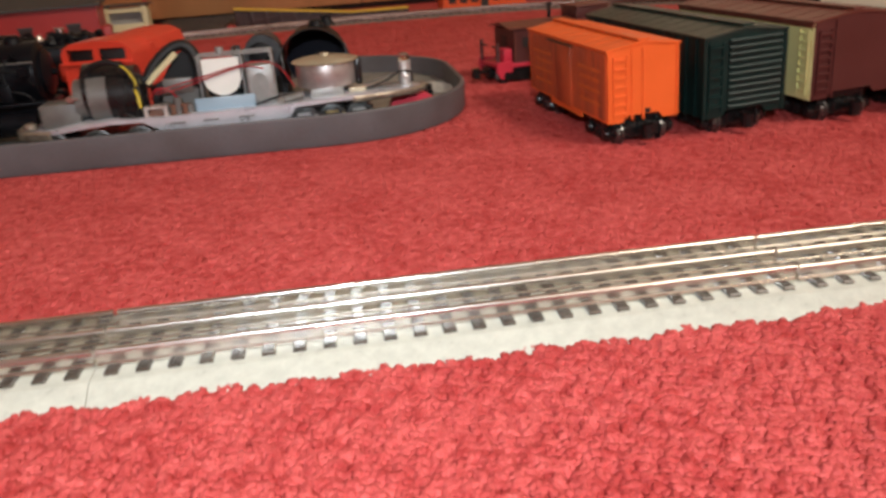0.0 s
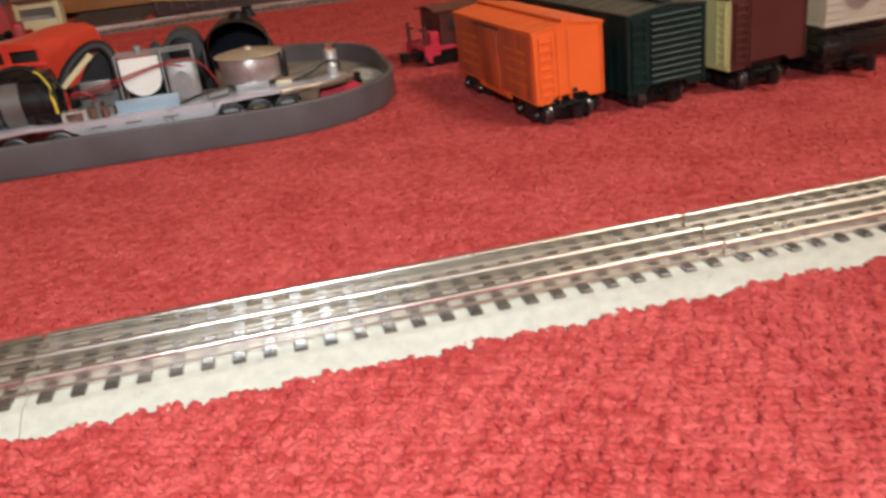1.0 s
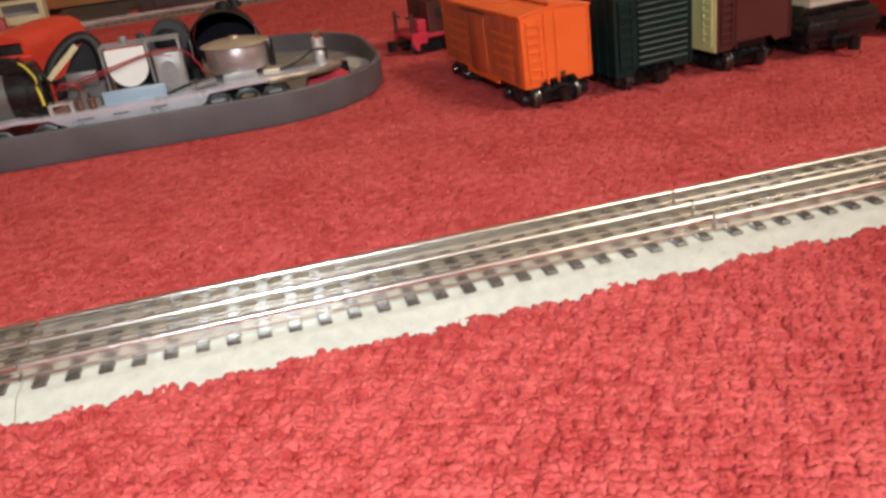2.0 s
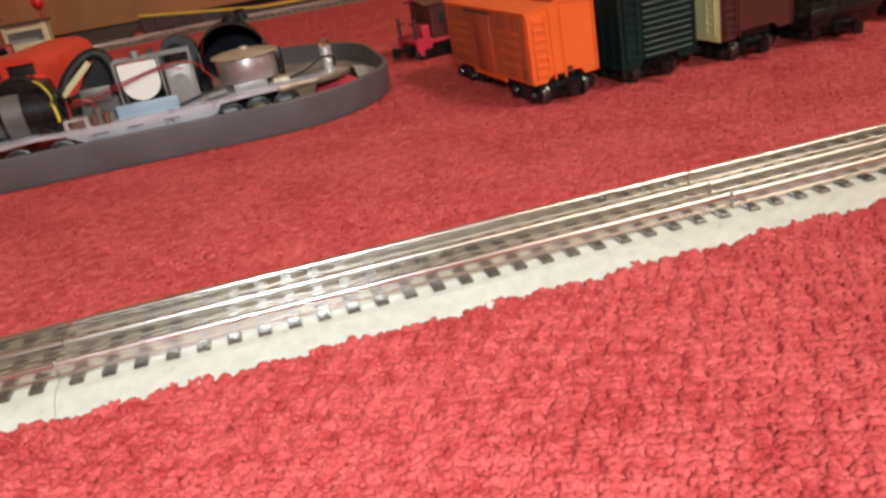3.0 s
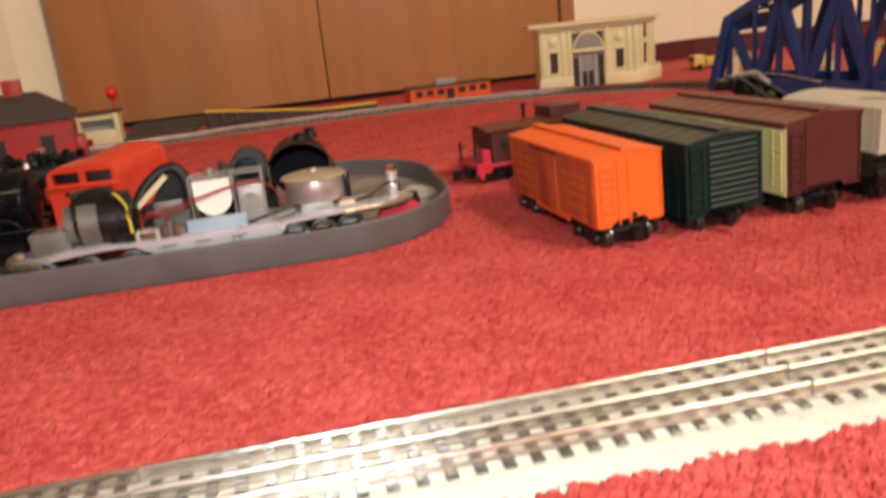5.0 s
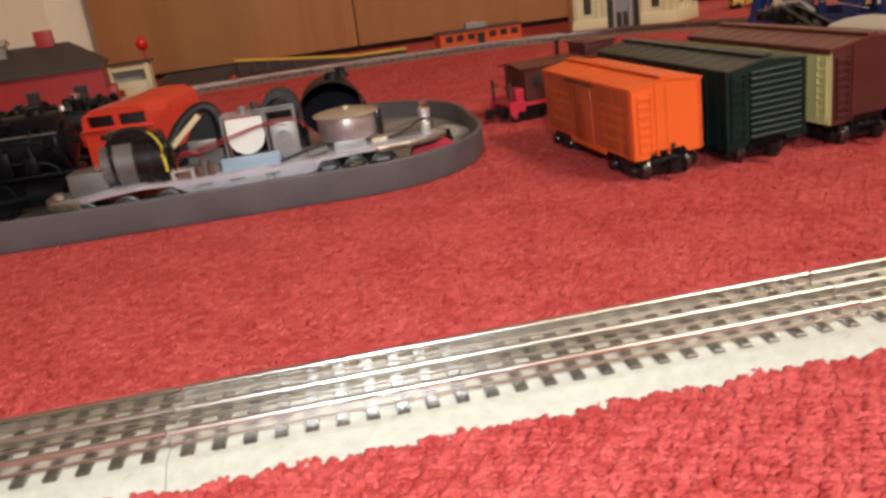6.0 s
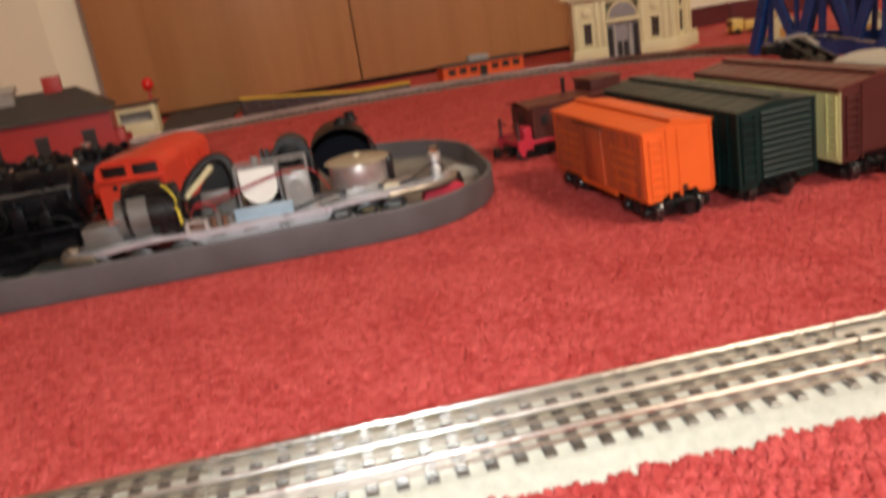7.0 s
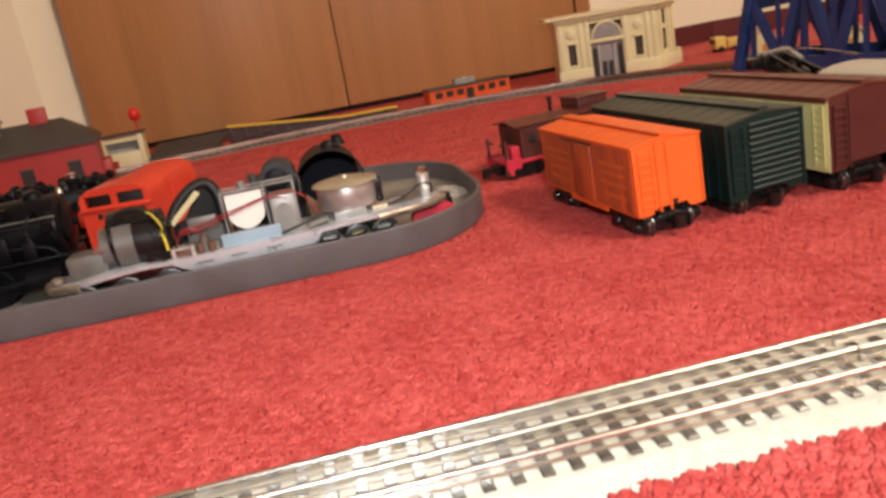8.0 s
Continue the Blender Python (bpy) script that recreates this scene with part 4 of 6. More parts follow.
    box(bm, -0.046, -0.028, 0.002, 0.014, 0.0335, 0.0352, 0.0004, 1)
    part("bracket", bm, SOCKET, ob, "pale steel bracket")
    block("bracket_filling", BROWNSPOOL, ob, -0.0428, -0.0312, 0.006, 0.013, 0.026, 0.0334, 0.0004, "brown fibre block")
    bm = bmesh.new()
    for x, y in ((-0.024, 0.006), (-0.015, 0.005)):
        lathe(bm, [(0.0030, 0.0262), (0.0030, 0.0275), (0.0018, 0.0278), (0.0018, 0.0335), (0.0030, 0.0338), (0.0030, 0.0350)], 14, Matrix.Translation((x, y, 0)))
    part("spool", bm, BROWNSPOOL, ob, "brown fibre spools")
    for k, pts in enumerate((((-0.058, 0.004, 0.060), (-0.056, 0.001, 0.047), (-0.060, 0.0, 0.034), (-0.052, 0.002, 0.0285)),
                             ((-0.048, 0.006, 0.062), (-0.041, 0.004, 0.056), (-0.0405, 0.003, 0.042), (-0.043, 0.004, 0.030)),
                             ((-0.040, 0.012, 0.040), (-0.034, 0.006, 0.048), (-0.024, 0.006, 0.046), (-0.018, 0.008, 0.036)))):
        bm = bmesh.new()
        tube(bm, pts, 0.0008, 6)
        part("thin_wire", bm, (RUBBER, RUBBER, REDWIRE)[k], ob)
    # reversing unit: bent steel frame, pale disc, grey coil box, blue front plate
    bm = bmesh.new()
    for x in (-0.002, 0.0318, 0.0555):
        box(bm, x, x + 0.0018, 0.016, 0.036, 0.026, 0.0685, 0.0004, 1)
    box(bm, -0.002, 0.0573, 0.016, 0.0185, 0.0675, 0.0690, 0.0004, 1)
    box(bm, -0.002, 0.0573, 0.0335, 0.036, 0.0675, 0.0690, 0.0004, 1)
    rod(bm, (0.016, 0.028, 0.068), (0.016, 0.028, 0.0735), 0.0032, n=12)
    part("frame", bm, ALUM, ob, "bent steel frame")
    bm = bmesh.new()
    outline = [(0.0020, 0.0665), (0.0020, 0.0520)] + [(0.0165 + 0.0145 * math.cos(radians(180 + 12 * k)), 0.0520 + 0.0145 * math.sin(radians(180 + 12 * k))) for k in range(1, 15)] + [(0.0310, 0.0520), (0.0310, 0.0665)]
    prism(bm, outline, 0.003, Matrix.Translation((0, 0.0115, 0)))
    part("fibre_disc", bm, PALE, ob, "pale rounded fibre plate")
    bm = bmesh.new()
    box(bm, 0.0355, 0.0560, 0.010, 0.034, 0.0255, 0.0590, 0.0012, 2)
    coil = part("coil_box", bm, ALUM, ob, "grey coil box")
    bm = bmesh.new()
    lathe(bm, [(0.0, -0.0003), (0.0070, -0.0003), (0.0070, 0.0004), (0.0, 0.0004)][1:3], 24, Matrix.Translation((0.0455, 0.0098, 0.042)) @ Matrix.Rotation(radians(90), 4, "X") @ Matrix.Diagonal((1, 1.55, 1, 1)))
    part("oval_plate", bm, OVAL, coil)
    bm = bmesh.new()
    rod(bm, (0.003, 0.030, 0.047), (0.032, 0.030, 0.047), 0.013, n=20)
    part("coil", bm, BLACK, ob, "dark wound coil")
    block("front_plate", BLUEPLATE, ob, -0.007, 0.040, 0.0085, 0.0105, 0.0260, 0.0370, 0.0004, "pale blue painted plate")
    block("base_plate", BLUEPLATE, ob, -0.007, 0.046, 0.0105, 0.045, 0.0268, 0.0285, 0.0004, "pale blue painted plate")
    bm = bmesh.new()
    tube(bm, [(-0.036, 0.006, 0.0460), (-0.018, 0.006, 0.0500), (0.004, 0.007, 0.0545), (0.030, 0.008, 0.0600), (0.048, 0.009, 0.0615), (0.062, 0.010, 0.0560), (0.072, 0.012, 0.0390)], 0.00055)
    part("red_wire", bm, REDWIRE, ob, "red wire")
    bm = bmesh.new()
    tube(bm, [(-0.036, 0.008, 0.0440), (-0.015, 0.007, 0.0470), (0.010, 0.0078, 0.0540), (0.034, 0.009, 0.0590), (0.0500, 0.0080, 0.0560)], 0.00055)
    part("red_wire", bm, REDWIRE, ob, "red wire")
    # round tin with a domed lid
    bm = bmesh.new()
    lathe(bm, [(0.0235, 0.0345), (0.0245, 0.036), (0.0248, 0.0530), (0.0240, 0.0545)], 40, Matrix.Translation((0.099, 0.036, 0)))
    tin = part("tin", bm, POT, ob, "tarnished round tin")
    bm = bmesh.new()
    lathe(bm, [(0.0272, 0.0538), (0.0280, 0.0545), (0.0272, 0.0553), (0.0200, 0.0570), (0.0120, 0.0582), (0.0045, 0.0588), (0.0040, 0.0602), (0.0012, 0.0606)], 40, Matrix.Translation((0.099, 0.036, 0)))
    part("lid", bm, BRASSLID, tin, "dull brass domed lid")
    block("tin_bracket", ALUM, ob, 0.084, 0.111, 0.012, 0.030, 0.0265, 0.0350, 0.0006)
    block("clip", BLACK, ob, 0.123, 0.1285, 0.028, 0.044, 0.033, 0.055, 0.001, "black clip")
    bm = bmesh.new()
    box(bm, 0.116, 0.130, 0.020, 0.0235, 0.0285, 0.0325, 0.0006, 1)
    part("brass_strip", bm, BRASSLID, ob, "dull brass contact strip")
    bm = bmesh.new()
    beam(bm, (0.128, 0.026, 0.0290), (0.160, 0.036, 0.0300), 0.006, 0.0012)
    beam(bm, (0.130, 0.034, 0.0320), (0.158, 0.040, 0.0380), 0.0035, 0.0010)
    part("contact_arm", bm, MOTOR, ob, "grey steel contact arm")
    bm = bmesh.new()
    rod(bm, (0.062, 0.008, 0.0300), (0.078, 0.010, 0.0320), 0.0034, n=14)
    part("resistor", bm, MOTOR, ob)
    bm = bmesh.new()
    tube(bm, [(0.040, 0.006, 0.0285), (0.058, 0.007, 0.0330), (0.072, 0.011, 0.0345)], 0.0011)
    part("black_wire", bm, RUBBER, ob, "thin black wire")
    bm = bmesh.new()
    tube(bm, [(0.130, 0.024, 0.0300), (0.146, 0.026, 0.0335), (0.160, 0.030, 0.0400), (0.170, 0.033, 0.0385), (0.171, 0.036, 0.0300)], 0.0009)
    part("black_wire", bm, RUBBER, ob, "thin black wire")
    # lamp socket and bulb
    bm = bmesh.new()
    lathe(bm, [(0.0056, 0.0265), (0.0056, 0.0340), (0.0063, 0.0346), (0.0052, 0.0362), (0.0051, 0.0450), (0.0056, 0.0455), (0.0054, 0.0475), (0.0040, 0.0480)], 20, Matrix.Translation((0.166, 0.040, 0)))
    part("lamp_socket", bm, SOCKET, ob, "bright steel lamp socket")
    bm = bmesh.new()
    lathe(bm, [(0.0040, 0.0478), (0.0047, 0.0498), (0.0046, 0.0520), (0.0030, 0.0538), (0.0008, 0.0544)], 20, Matrix.Translation((0.166, 0.040, 0)))
    part("bulb", bm, GLASS, ob, "clear glass bulb")
    return ob


BRASSLID = surface("dull_brass_lid", (0.52, 0.46, 0.33), 0.42, metal=0.6, vary=0.2, scale=40)
open_chassis()


def diesel_shell():
    """A switcher body shell: cab end with two windows towards the track, lower hood behind."""
    ob = thing("locomotive_shell", pose(-0.1096, 0.466, 0.0228, 0, 0, -10) @ Matrix.Scale(0.9, 4), "empty red-orange plastic diesel locomotive shell in the tray", "toy locomotive shell")
    h = 0.0365
    arch = [(-h, 0.048), (-h, 0.055), (-h + 0.003, 0.0605), (-h + 0.011, 0.0650), (0, 0.0672), (h - 0.011, 0.0650), (h - 0.003, 0.0605), (h, 0.055), (h, 0.048)]
    bm = bmesh.new()
    outer = [(-h, -0.0175)] + arch + [(h, -0.0175)]
    inner = [(x * 0.93, z if z < 0.01 else z - 0.0025) for x, z in outer]
    a0 = [bm.verts.new((x, 0.0, z)) for x, z in outer]
    a1 = [bm.verts.new((x, 0.050, z)) for x, z in outer]
    b0 = [bm.verts.new((x, 0.0, z)) for x, z in inner]
    b1 = [bm.verts.new((x, 0.050, z)) for x, z in inner]
    for k in range(len(outer) - 1):
        bm.faces.new((a0[k], a0[k + 1], a1[k + 1], a1[k]))
        bm.faces.new((b0[k + 1], b0[k], b1[k], b1[k + 1]))
        bm.faces.new((a0[k + 1], a0[k], b0[k], b0[k + 1]))
        bm.faces.new((a1[k], a1[k + 1], b1[k + 1], b1[k]))
    for k in (0, len(outer) - 1):
        bm.faces.new((a0[k], a1[k], b1[k], b0[k]))
    part("cab_shell", bm, REDORANGE, ob)
    # front wall in strips round the two windows
    bm = bmesh.new()
    w = h * 0.93
    for item in ((-w, w, 0.0005, 0.0030, -0.0175, 0.0475), (-w, -w + 0.0035, 0.0005, 0.003, 0.0475, 0.0590), (-0.0032, 0.0032, 0.0005, 0.003, 0.0475, 0.0590), (w - 0.0035, w, 0.0005, 0.003, 0.0475, 0.0590)):
        box(bm, *item)
    prism(bm, [(-w, 0.0588), (w, 0.0588), (w - 0.003, 0.0602), (w - 0.010, 0.0628), (0, 0.0648), (-w + 0.010, 0.0628), (-w + 0.003, 0.0602)], 0.0025, Matrix.Translation((0, 0.0005, 0)))
    wall = part("front_wall", bm, REDORANGE, ob)
    block("window_ledge", REDORANGE, wall, -h - 0.002, h + 0.002, -0.0030, 0.0008, 0.0435, 0.0462, 0.0008)
    for x in (-0.018, 0.013):
        bm = bmesh.new()
        rod(bm, (x, -0.0008, 0.037), (x, 0.0012, 0.037), 0.0028, n=14)
        part("lamp_hole", bm, DARK, wall, "small dark hole")
    bm = bmesh.new()
    hood = [(-0.033, -0.0175), (-0.033, 0.050), (-0.030, 0.0585), (-0.020, 0.0640), (0.0, 0.0655), (0.020, 0.0640), (0.030, 0.0585), (0.033, 0.050), (0.033, -0.0175)]
    prism(bm, hood, 0.112, Matrix.Translation((0, 0.0502, 0)))
    hood_ob = part("hood", bm, REDORANGE, ob)
    pieces("louvre_panel", REDORANGE, hood_ob, [(0.0326, 0.0340, y, y + 0.0135, 0.012, 0.048) for y in (0.060, 0.078, 0.096, 0.114, 0.132)])
    bm = bmesh.new()
    prism(bm, [(0.0325, 0.0300), (0.0365, 0.0300), (0.0365, 0.0560), (0.0325, 0.0560)], 0.012, Matrix.Translation((0, 0.0500, 0)))
    part("fairing", bm, REDORANGE, ob)
    # added dark filler, makes the hollow cab look shaded through its windows
    block("cab_shade_block", DARK, ob, -h * 0.9, h * 0.9, 0.012, 0.046, 0.030, 0.0585, 0.001, "dark filler block for the shade inside the cab")
    block("step_bracket", REDORANGE, ob, -h - 0.006, -h + 0.001, 0.002, 0.012, 0.028, 0.044, 0.001)
    return ob


diesel_shell()


def steam_shell():
    """A dark boiler casting lying with its wide open cab end towards the track."""
    ob = thing("boiler_shell", pose(0.0870, 0.441, 0.0064), "dark hollow toy steam boiler casting in the tray", "toy locomotive shell")
    n, zc = 30, 0.0405
    bm = bmesh.new()
    rings = []
    for rx, rz, y in ((0.0335, 0.0335, 0.0), (0.0335, 0.0335, 0.018), (0.0318, 0.0320, 0.022), (0.0312, 0.0315, 0.074), (0.0302, 0.0305, 0.074), (0.0306, 0.0310, 0.022), (0.0327, 0.0327, 0.018), (0.0327, 0.0327, 0.0)):
        rings.append([bm.verts.new((rx * math.cos(radians(-30 + 240 * k / n)), y, zc + rz * math.sin(radians(-30 + 240 * k / n)))) for k in range(n + 1)])
    rings.append(rings[0])
    for a, b in zip(rings, rings[1:]):
        for k in range(n):
            bm.faces.new((a[k], a[k + 1], b[k + 1], b[k]))
    for k in (0, n):
        bm.faces.new([ring[k] for ring in rings[:8]])
    part("boiler", bm, BLACKBROWN, ob)
    bm = bmesh.new()
    rod(bm, (0, 0.068, zc), (0, 0.071, zc), 0.0298, n=28)
    part("back_wall", bm, INNER, ob, "blue-black inner wall, darkened as shade inside the boiler")
    for s in (-1, 1):
        block("side_sheet", BLACKBROWN, ob, s * 0.0285 - 0.0012, s * 0.0285 + 0.0012, 0.0, 0.074, 0.0, 0.028, 0.0006)
        block("window_post", MOTOR, ob, s * 0.0292 - 0.0006, s * 0.0292 + 0.0006, 0.003, 0.006, 0.036, 0.058, 0.0002)
    bm = bmesh.new()
    lathe(bm, [(0.0085, zc + 0.030), (0.0060, zc + 0.0345), (0.0050, zc + 0.0365), (0.0048, zc + 0.0380), (0.0058, zc + 0.0388), (0.0050, zc + 0.0398)], 18, Matrix.Translation((0.014, 0.056, 0)))
    part("chimney_pipe", bm, BLACKBROWN, ob)
    bm = bmesh.new()
    lathe(bm, [(0.0075, zc + 0.030), (0.0070, zc + 0.0350), (0.0045, zc + 0.0380), (0.001, zc + 0.0388)], 18, Matrix.Translation((0.004, 0.034, 0)))
    part("dome", bm, BLACKBROWN, ob)
    bm = bmesh.new()
    rod(bm, (0.0230, 0.030, zc + 0.020), (0.0230, 0.070, zc + 0.019), 0.0008, n=8)
    part("handrail", bm, MOTOR, ob)
    return ob


BLACKBROWN = surface("worn_black_casting", (0.0085, 0.0078, 0.0085), 0.46, metal=0.0, vary=0.4, scale=50, bump=0.15, spec=0.16)
# darker copy of the casting, the shade of the hollow boiler in its colour
INNER = surface("shaded_blue_black_casting", (0.0038, 0.0038, 0.0085), 0.6, vary=0.3, scale=50, bump=0.1, spec=0.12)
steam_shell()


def lint():
    """A flat crumpled scrap on the tray floor."""
    rnd = random.Random(8)
    bm = bmesh.new()
    bmesh.ops.create_icosphere(bm, subdivisions=4, radius=1.0)
    for v in bm.verts:
        c = v.co
        k = 1 + 0.16 * math.sin(5 * c.x + 3 * c.y) + 0.10 * math.sin(11 * c.y - 4 * c.x) + rnd.uniform(-0.04, 0.04)
        v.co = Vector((c.x * k * 0.016, c.y * k * 0.030, max(0.0, c.z) * (0.0024 + 0.0014 * math.sin(9 * c.x + 7 * c.y)) + rnd.uniform(0, 0.0003)))
    ob = link_mesh("lint_scrap", bm, LINT)
    ob.matrix_basis = pose(0.206, 0.500, 0.0068, 0, 0, 12)
    return tagged(ob, "crumpled pale grey scrap lying on the tray floor", "scrap")


def orange_cap(x, y, h):
    ob = thing("plastic_cap", pose(x, y, 0), "small bright orange plastic cap standing behind the grey tray", "plastic cap")
    bm = bmesh.new()
    lathe(bm, [(0.0085, 0.0), (0.0088, h * 0.7), (0.0078, h * 0.88), (0.0050, h * 0.97), (0.0012, h)], 22)
    body = part("body", bm, ORANGE, ob)
    bm = bmesh.new()
    lathe(bm, [(0.0094, 0.001), (0.0100, 0.002), (0.0100, 0.005), (0.0092, 0.006)], 22)
    part("collar", bm, ORANGE, body)
    return ob


orange_cap(-0.067, 0.708, 0.038)
LINT = surface("pale_grey_lint", (0.42, 0.40, 0.35), 0.8, vary=0.3, scale=120, fine=900, bump=0.4)
lint()


def spare_motor():
    ob = thing("spare_motor", pose(0.036, 0.470, 0.0064), "dark grey spare electric motor standing in the tray", "electric motor")
    bm = bmesh.new()
    outline = [(-0.026, 0.0), (-0.026, 0.052), (-0.023, 0.055), (-0.014, 0.055)] + [(0.003 + 0.017 * math.cos(radians(165 - 15 * k)), 0.053 + 0.017 * math.sin(radians(165 - 15 * k))) for k in range(12)] + [(0.020, 0.0)]
    prism(bm, outline, 0.030)
    bmesh.ops.bevel(bm, geom=list(bm.edges), offset=0.0008, segments=1, affect="EDGES")
    body = part("housing", bm, SPARE, ob)
    bm = bmesh.new()
    lathe(bm, [(0.0118, 0.0), (0.0114, 0.002), (0.0100, 0.003), (0.0050, 0.0032), (0.0045, 0.007), (0.0015, 0.0075)], 26, Matrix.Translation((0.001, 0.0, 0.051)) @ Matrix.Rotation(radians(90), 4, "X"))
    part("end_cap", bm, BLACKBROWN, body)
    block("side_plate", SPARE, ob, -0.0262, -0.0240, 0.002, 0.024, 0.030, 0.060, 0.0006)
    pieces("winding_tab", SPARE, ob, [(x, x + 0.004, -0.0022, 0.0, 0.036, 0.062) for x in (-0.021, 0.0135)])
    return ob


SPARE = surface("dark_grey_cast_motor", (0.036, 0.035, 0.036), 0.45, metal=0.2, vary=0.4, scale=70, bump=0.2)
spare_motor()


def steam_locomotive():
    """Local x along the boiler, smokebox at x = 0, cab to the left."""
    ob = thing("steam_locomotive", pose(-0.142, 0.424, 0.0064, 0, 0, 3), "glossy black toy steam locomotive standing in the tray", "toy locomotive")
    bm = bmesh.new()
    lathe(bm, [(0.0220, 0.0), (0.0262, 0.002), (0.0270, 0.006), (0.0270, 0.070), (0.0275, 0.0705), (0.0275, 0.0735), (0.0285, 0.120), (0.0300, 0.175)], 36, Matrix.Translation((0, 0, 0.058)) @ Matrix.Rotation(radians(-90), 4, "Y"))
    part("boiler", bm, GLOSSBLACK, ob)
    bm = bmesh.new()
    lathe(bm, [(0.019, 0), (0.0195, 0.003), (0.012, 0.006), (0.003, 0.0065), (0.003, 0.010), (0.001, 0.0105)], 28, Matrix.Translation((0, 0, 0.058)) @ Matrix.Rotation(radians(90), 4, "Y"))
    part("smokebox_door", bm, GLOSSBLACK, ob)
    for x, r, top in ((-0.020, 0.008, 0.0905), (-0.062, 0.010, 0.0895), (-0.110, 0.011, 0.0900)):
        bm = bmesh.new()
        lathe(bm, [(r + 0.003, 0.080), (r, 0.086), (r, top - 0.004), (r - 0.002, top - 0.001), (r * 0.5, top), (0.001, top)], 22, Matrix.Translation((x, 0, 0)))
        part("dome" if x < -0.03 else "smokestack", bm, GLOSSBLACK, ob)
    block("cab", GLOSSBLACK, ob, -0.240, -0.176, -0.030, 0.030, 0.026, 0.096, 0.002)
    block("cab_roof", GLOSSBLACK, ob, -0.246, -0.170, -0.033, 0.033, 0.0965, 0.0995, 0.001)
    for s in (-1, 1):
        block("running_board", GLOSSBLACK, ob, -0.176, 0.004, s * 0.028 - 0.006, s * 0.028 + 0.006, 0.036, 0.0385, 0.0006)
        bm = bmesh.new()
        rod(bm, (-0.034, s * 0.027, 0.021), (-0.006, s * 0.027, 0.021), 0.0095, n=20)
        part("cylinder", bm, GLOSSBLACK, ob)
        bm = bmesh.new()
        tube(bm, [(0.0, s * 0.0275, 0.070), (-0.08, s * 0.0285, 0.071), (-0.17, s * 0.031, 0.072)], 0.0009)
        part("handrail", bm, MOTOR, ob, "thin steel handrail")
        for k in range(3):
            x = -0.065 - 0.040 * k
            bm = bmesh.new()
            lathe(bm, [(0.003, -0.002), (0.0165, -0.002), (0.0180, -0.001), (0.0180, 0.001), (0.0150, 0.0015), (0.0140, 0.0005), (0.004, 0.0008), (0.003, 0.003)], 28, Matrix.Translation((x, s * 0.0175, 0.018)) @ Matrix.Rotation(radians(-90 * s), 4, "X"))
            part("driving_wheel", bm, GLOSSBLACK, ob)
        bm = bmesh.new()
        beam(bm, (-0.145, s * 0.022, 0.014), (-0.020, s * 0.024, 0.020), 0.002, 0.004)
        part("side_rod", bm, BLACKBROWN, ob)
    bm = bmesh.new()
    box(bm, -0.176, 0.006, -0.016, 0.016, 0.008, 0.036, 0.001, 1)
    part("frame", bm, GLOSSBLACK, ob)
    bm = bmesh.new()
    prism(bm, [(-0.026, 0.022), (0.026, 0.022), (0.020, 0.004), (-0.020, 0.004)], 0.012, Matrix.Translation((0.018, 0, 0)) @ Matrix.Rotation(radians(90), 4, "Z"))
    part("pilot", bm, GLOSSBLACK, ob)
    # pumps, pipes and a bright bell
    for x0, x1, z0, z1 in ((-0.030, -0.020, 0.039, 0.054), (-0.052, -0.040, 0.039, 0.061), (-0.092, -0.078, 0.040, 0.052), (-0.135, -0.118, 0.040, 0.058)):
        bm = bmesh.new()
        box(bm, x0, x1, -0.034, -0.024, z0, z1, 0.0015, 2)
        rod(bm, ((x0 + x1) / 2, -0.030, z1), ((x0 + x1) / 2, -0.028, z1 + 0.007), 0.0016, n=8)
        part("air_pump", bm, GLOSSBLACK, ob)
    for z, y in ((0.047, -0.0285), (0.064, -0.0285)):
        bm = bmesh.new()
        tube(bm, [(-0.004, y, z - 0.012), (-0.016, y - 0.002, z), (-0.07, y - 0.002, z + 0.003), (-0.11, y - 0.0015, z - 0.004), (-0.16, y - 0.003, z)], 0.0012, 8)
        part("pipe", bm, BLACKBROWN, ob)
    rnd = random.Random(21)
    for k in range(16):
        x, a = -0.006 - 0.0105 * k + rnd.uniform(-0.003, 0.003), radians(rnd.uniform(95, 205))
        y, z = 0.0285 * math.cos(a), 0.058 + 0.0285 * math.sin(a)
        bm = bmesh.new()
        if k % 3 == 0:
            box(bm, x - 0.004, x + 0.004, y - 0.005, y + 0.002, z - 0.004, z + 0.004, 0.001, 1)
        else:
            rod(bm, (x, y + 0.002, z - 0.001), (x + rnd.uniform(-0.002, 0.002), y - 0.004, z + 0.003), rnd.uniform(0.0014, 0.0030), n=10)
        part("fitting", bm, BRIGHT if k in (4, 11) else GLOSSBLACK, ob, "bright steel fitting" if k in (4, 11) else "")
    for k in range(5):
        bm = bmesh.new()
        x = -0.020 - 0.032 * k
        tube(bm, [(x, -0.026, 0.074), (x - 0.004, -0.0315, 0.062), (x - 0.002, -0.0325, 0.050), (x - 0.010, -0.033, 0.042)], 0.0011, 6)
        part("pipe", bm, BLACKBROWN, ob)
    bm = bmesh.new()
    lathe(bm, [(0.0030, 0.0838), (0.0026, 0.0862), (0.0016, 0.0885), (0.0006, 0.0892)], 14, Matrix.Translation((0.002, 0.0, 0)))
    part("bell", bm, BRIGHT, ob, "bright steel bell")
    return ob


GLOSSBLACK = surface("glossy_black_enamel", (0.005, 0.005, 0.0065), 0.36, vary=0.4, scale=60, bump=0.25, spec=0.12)
steam_locomotive()


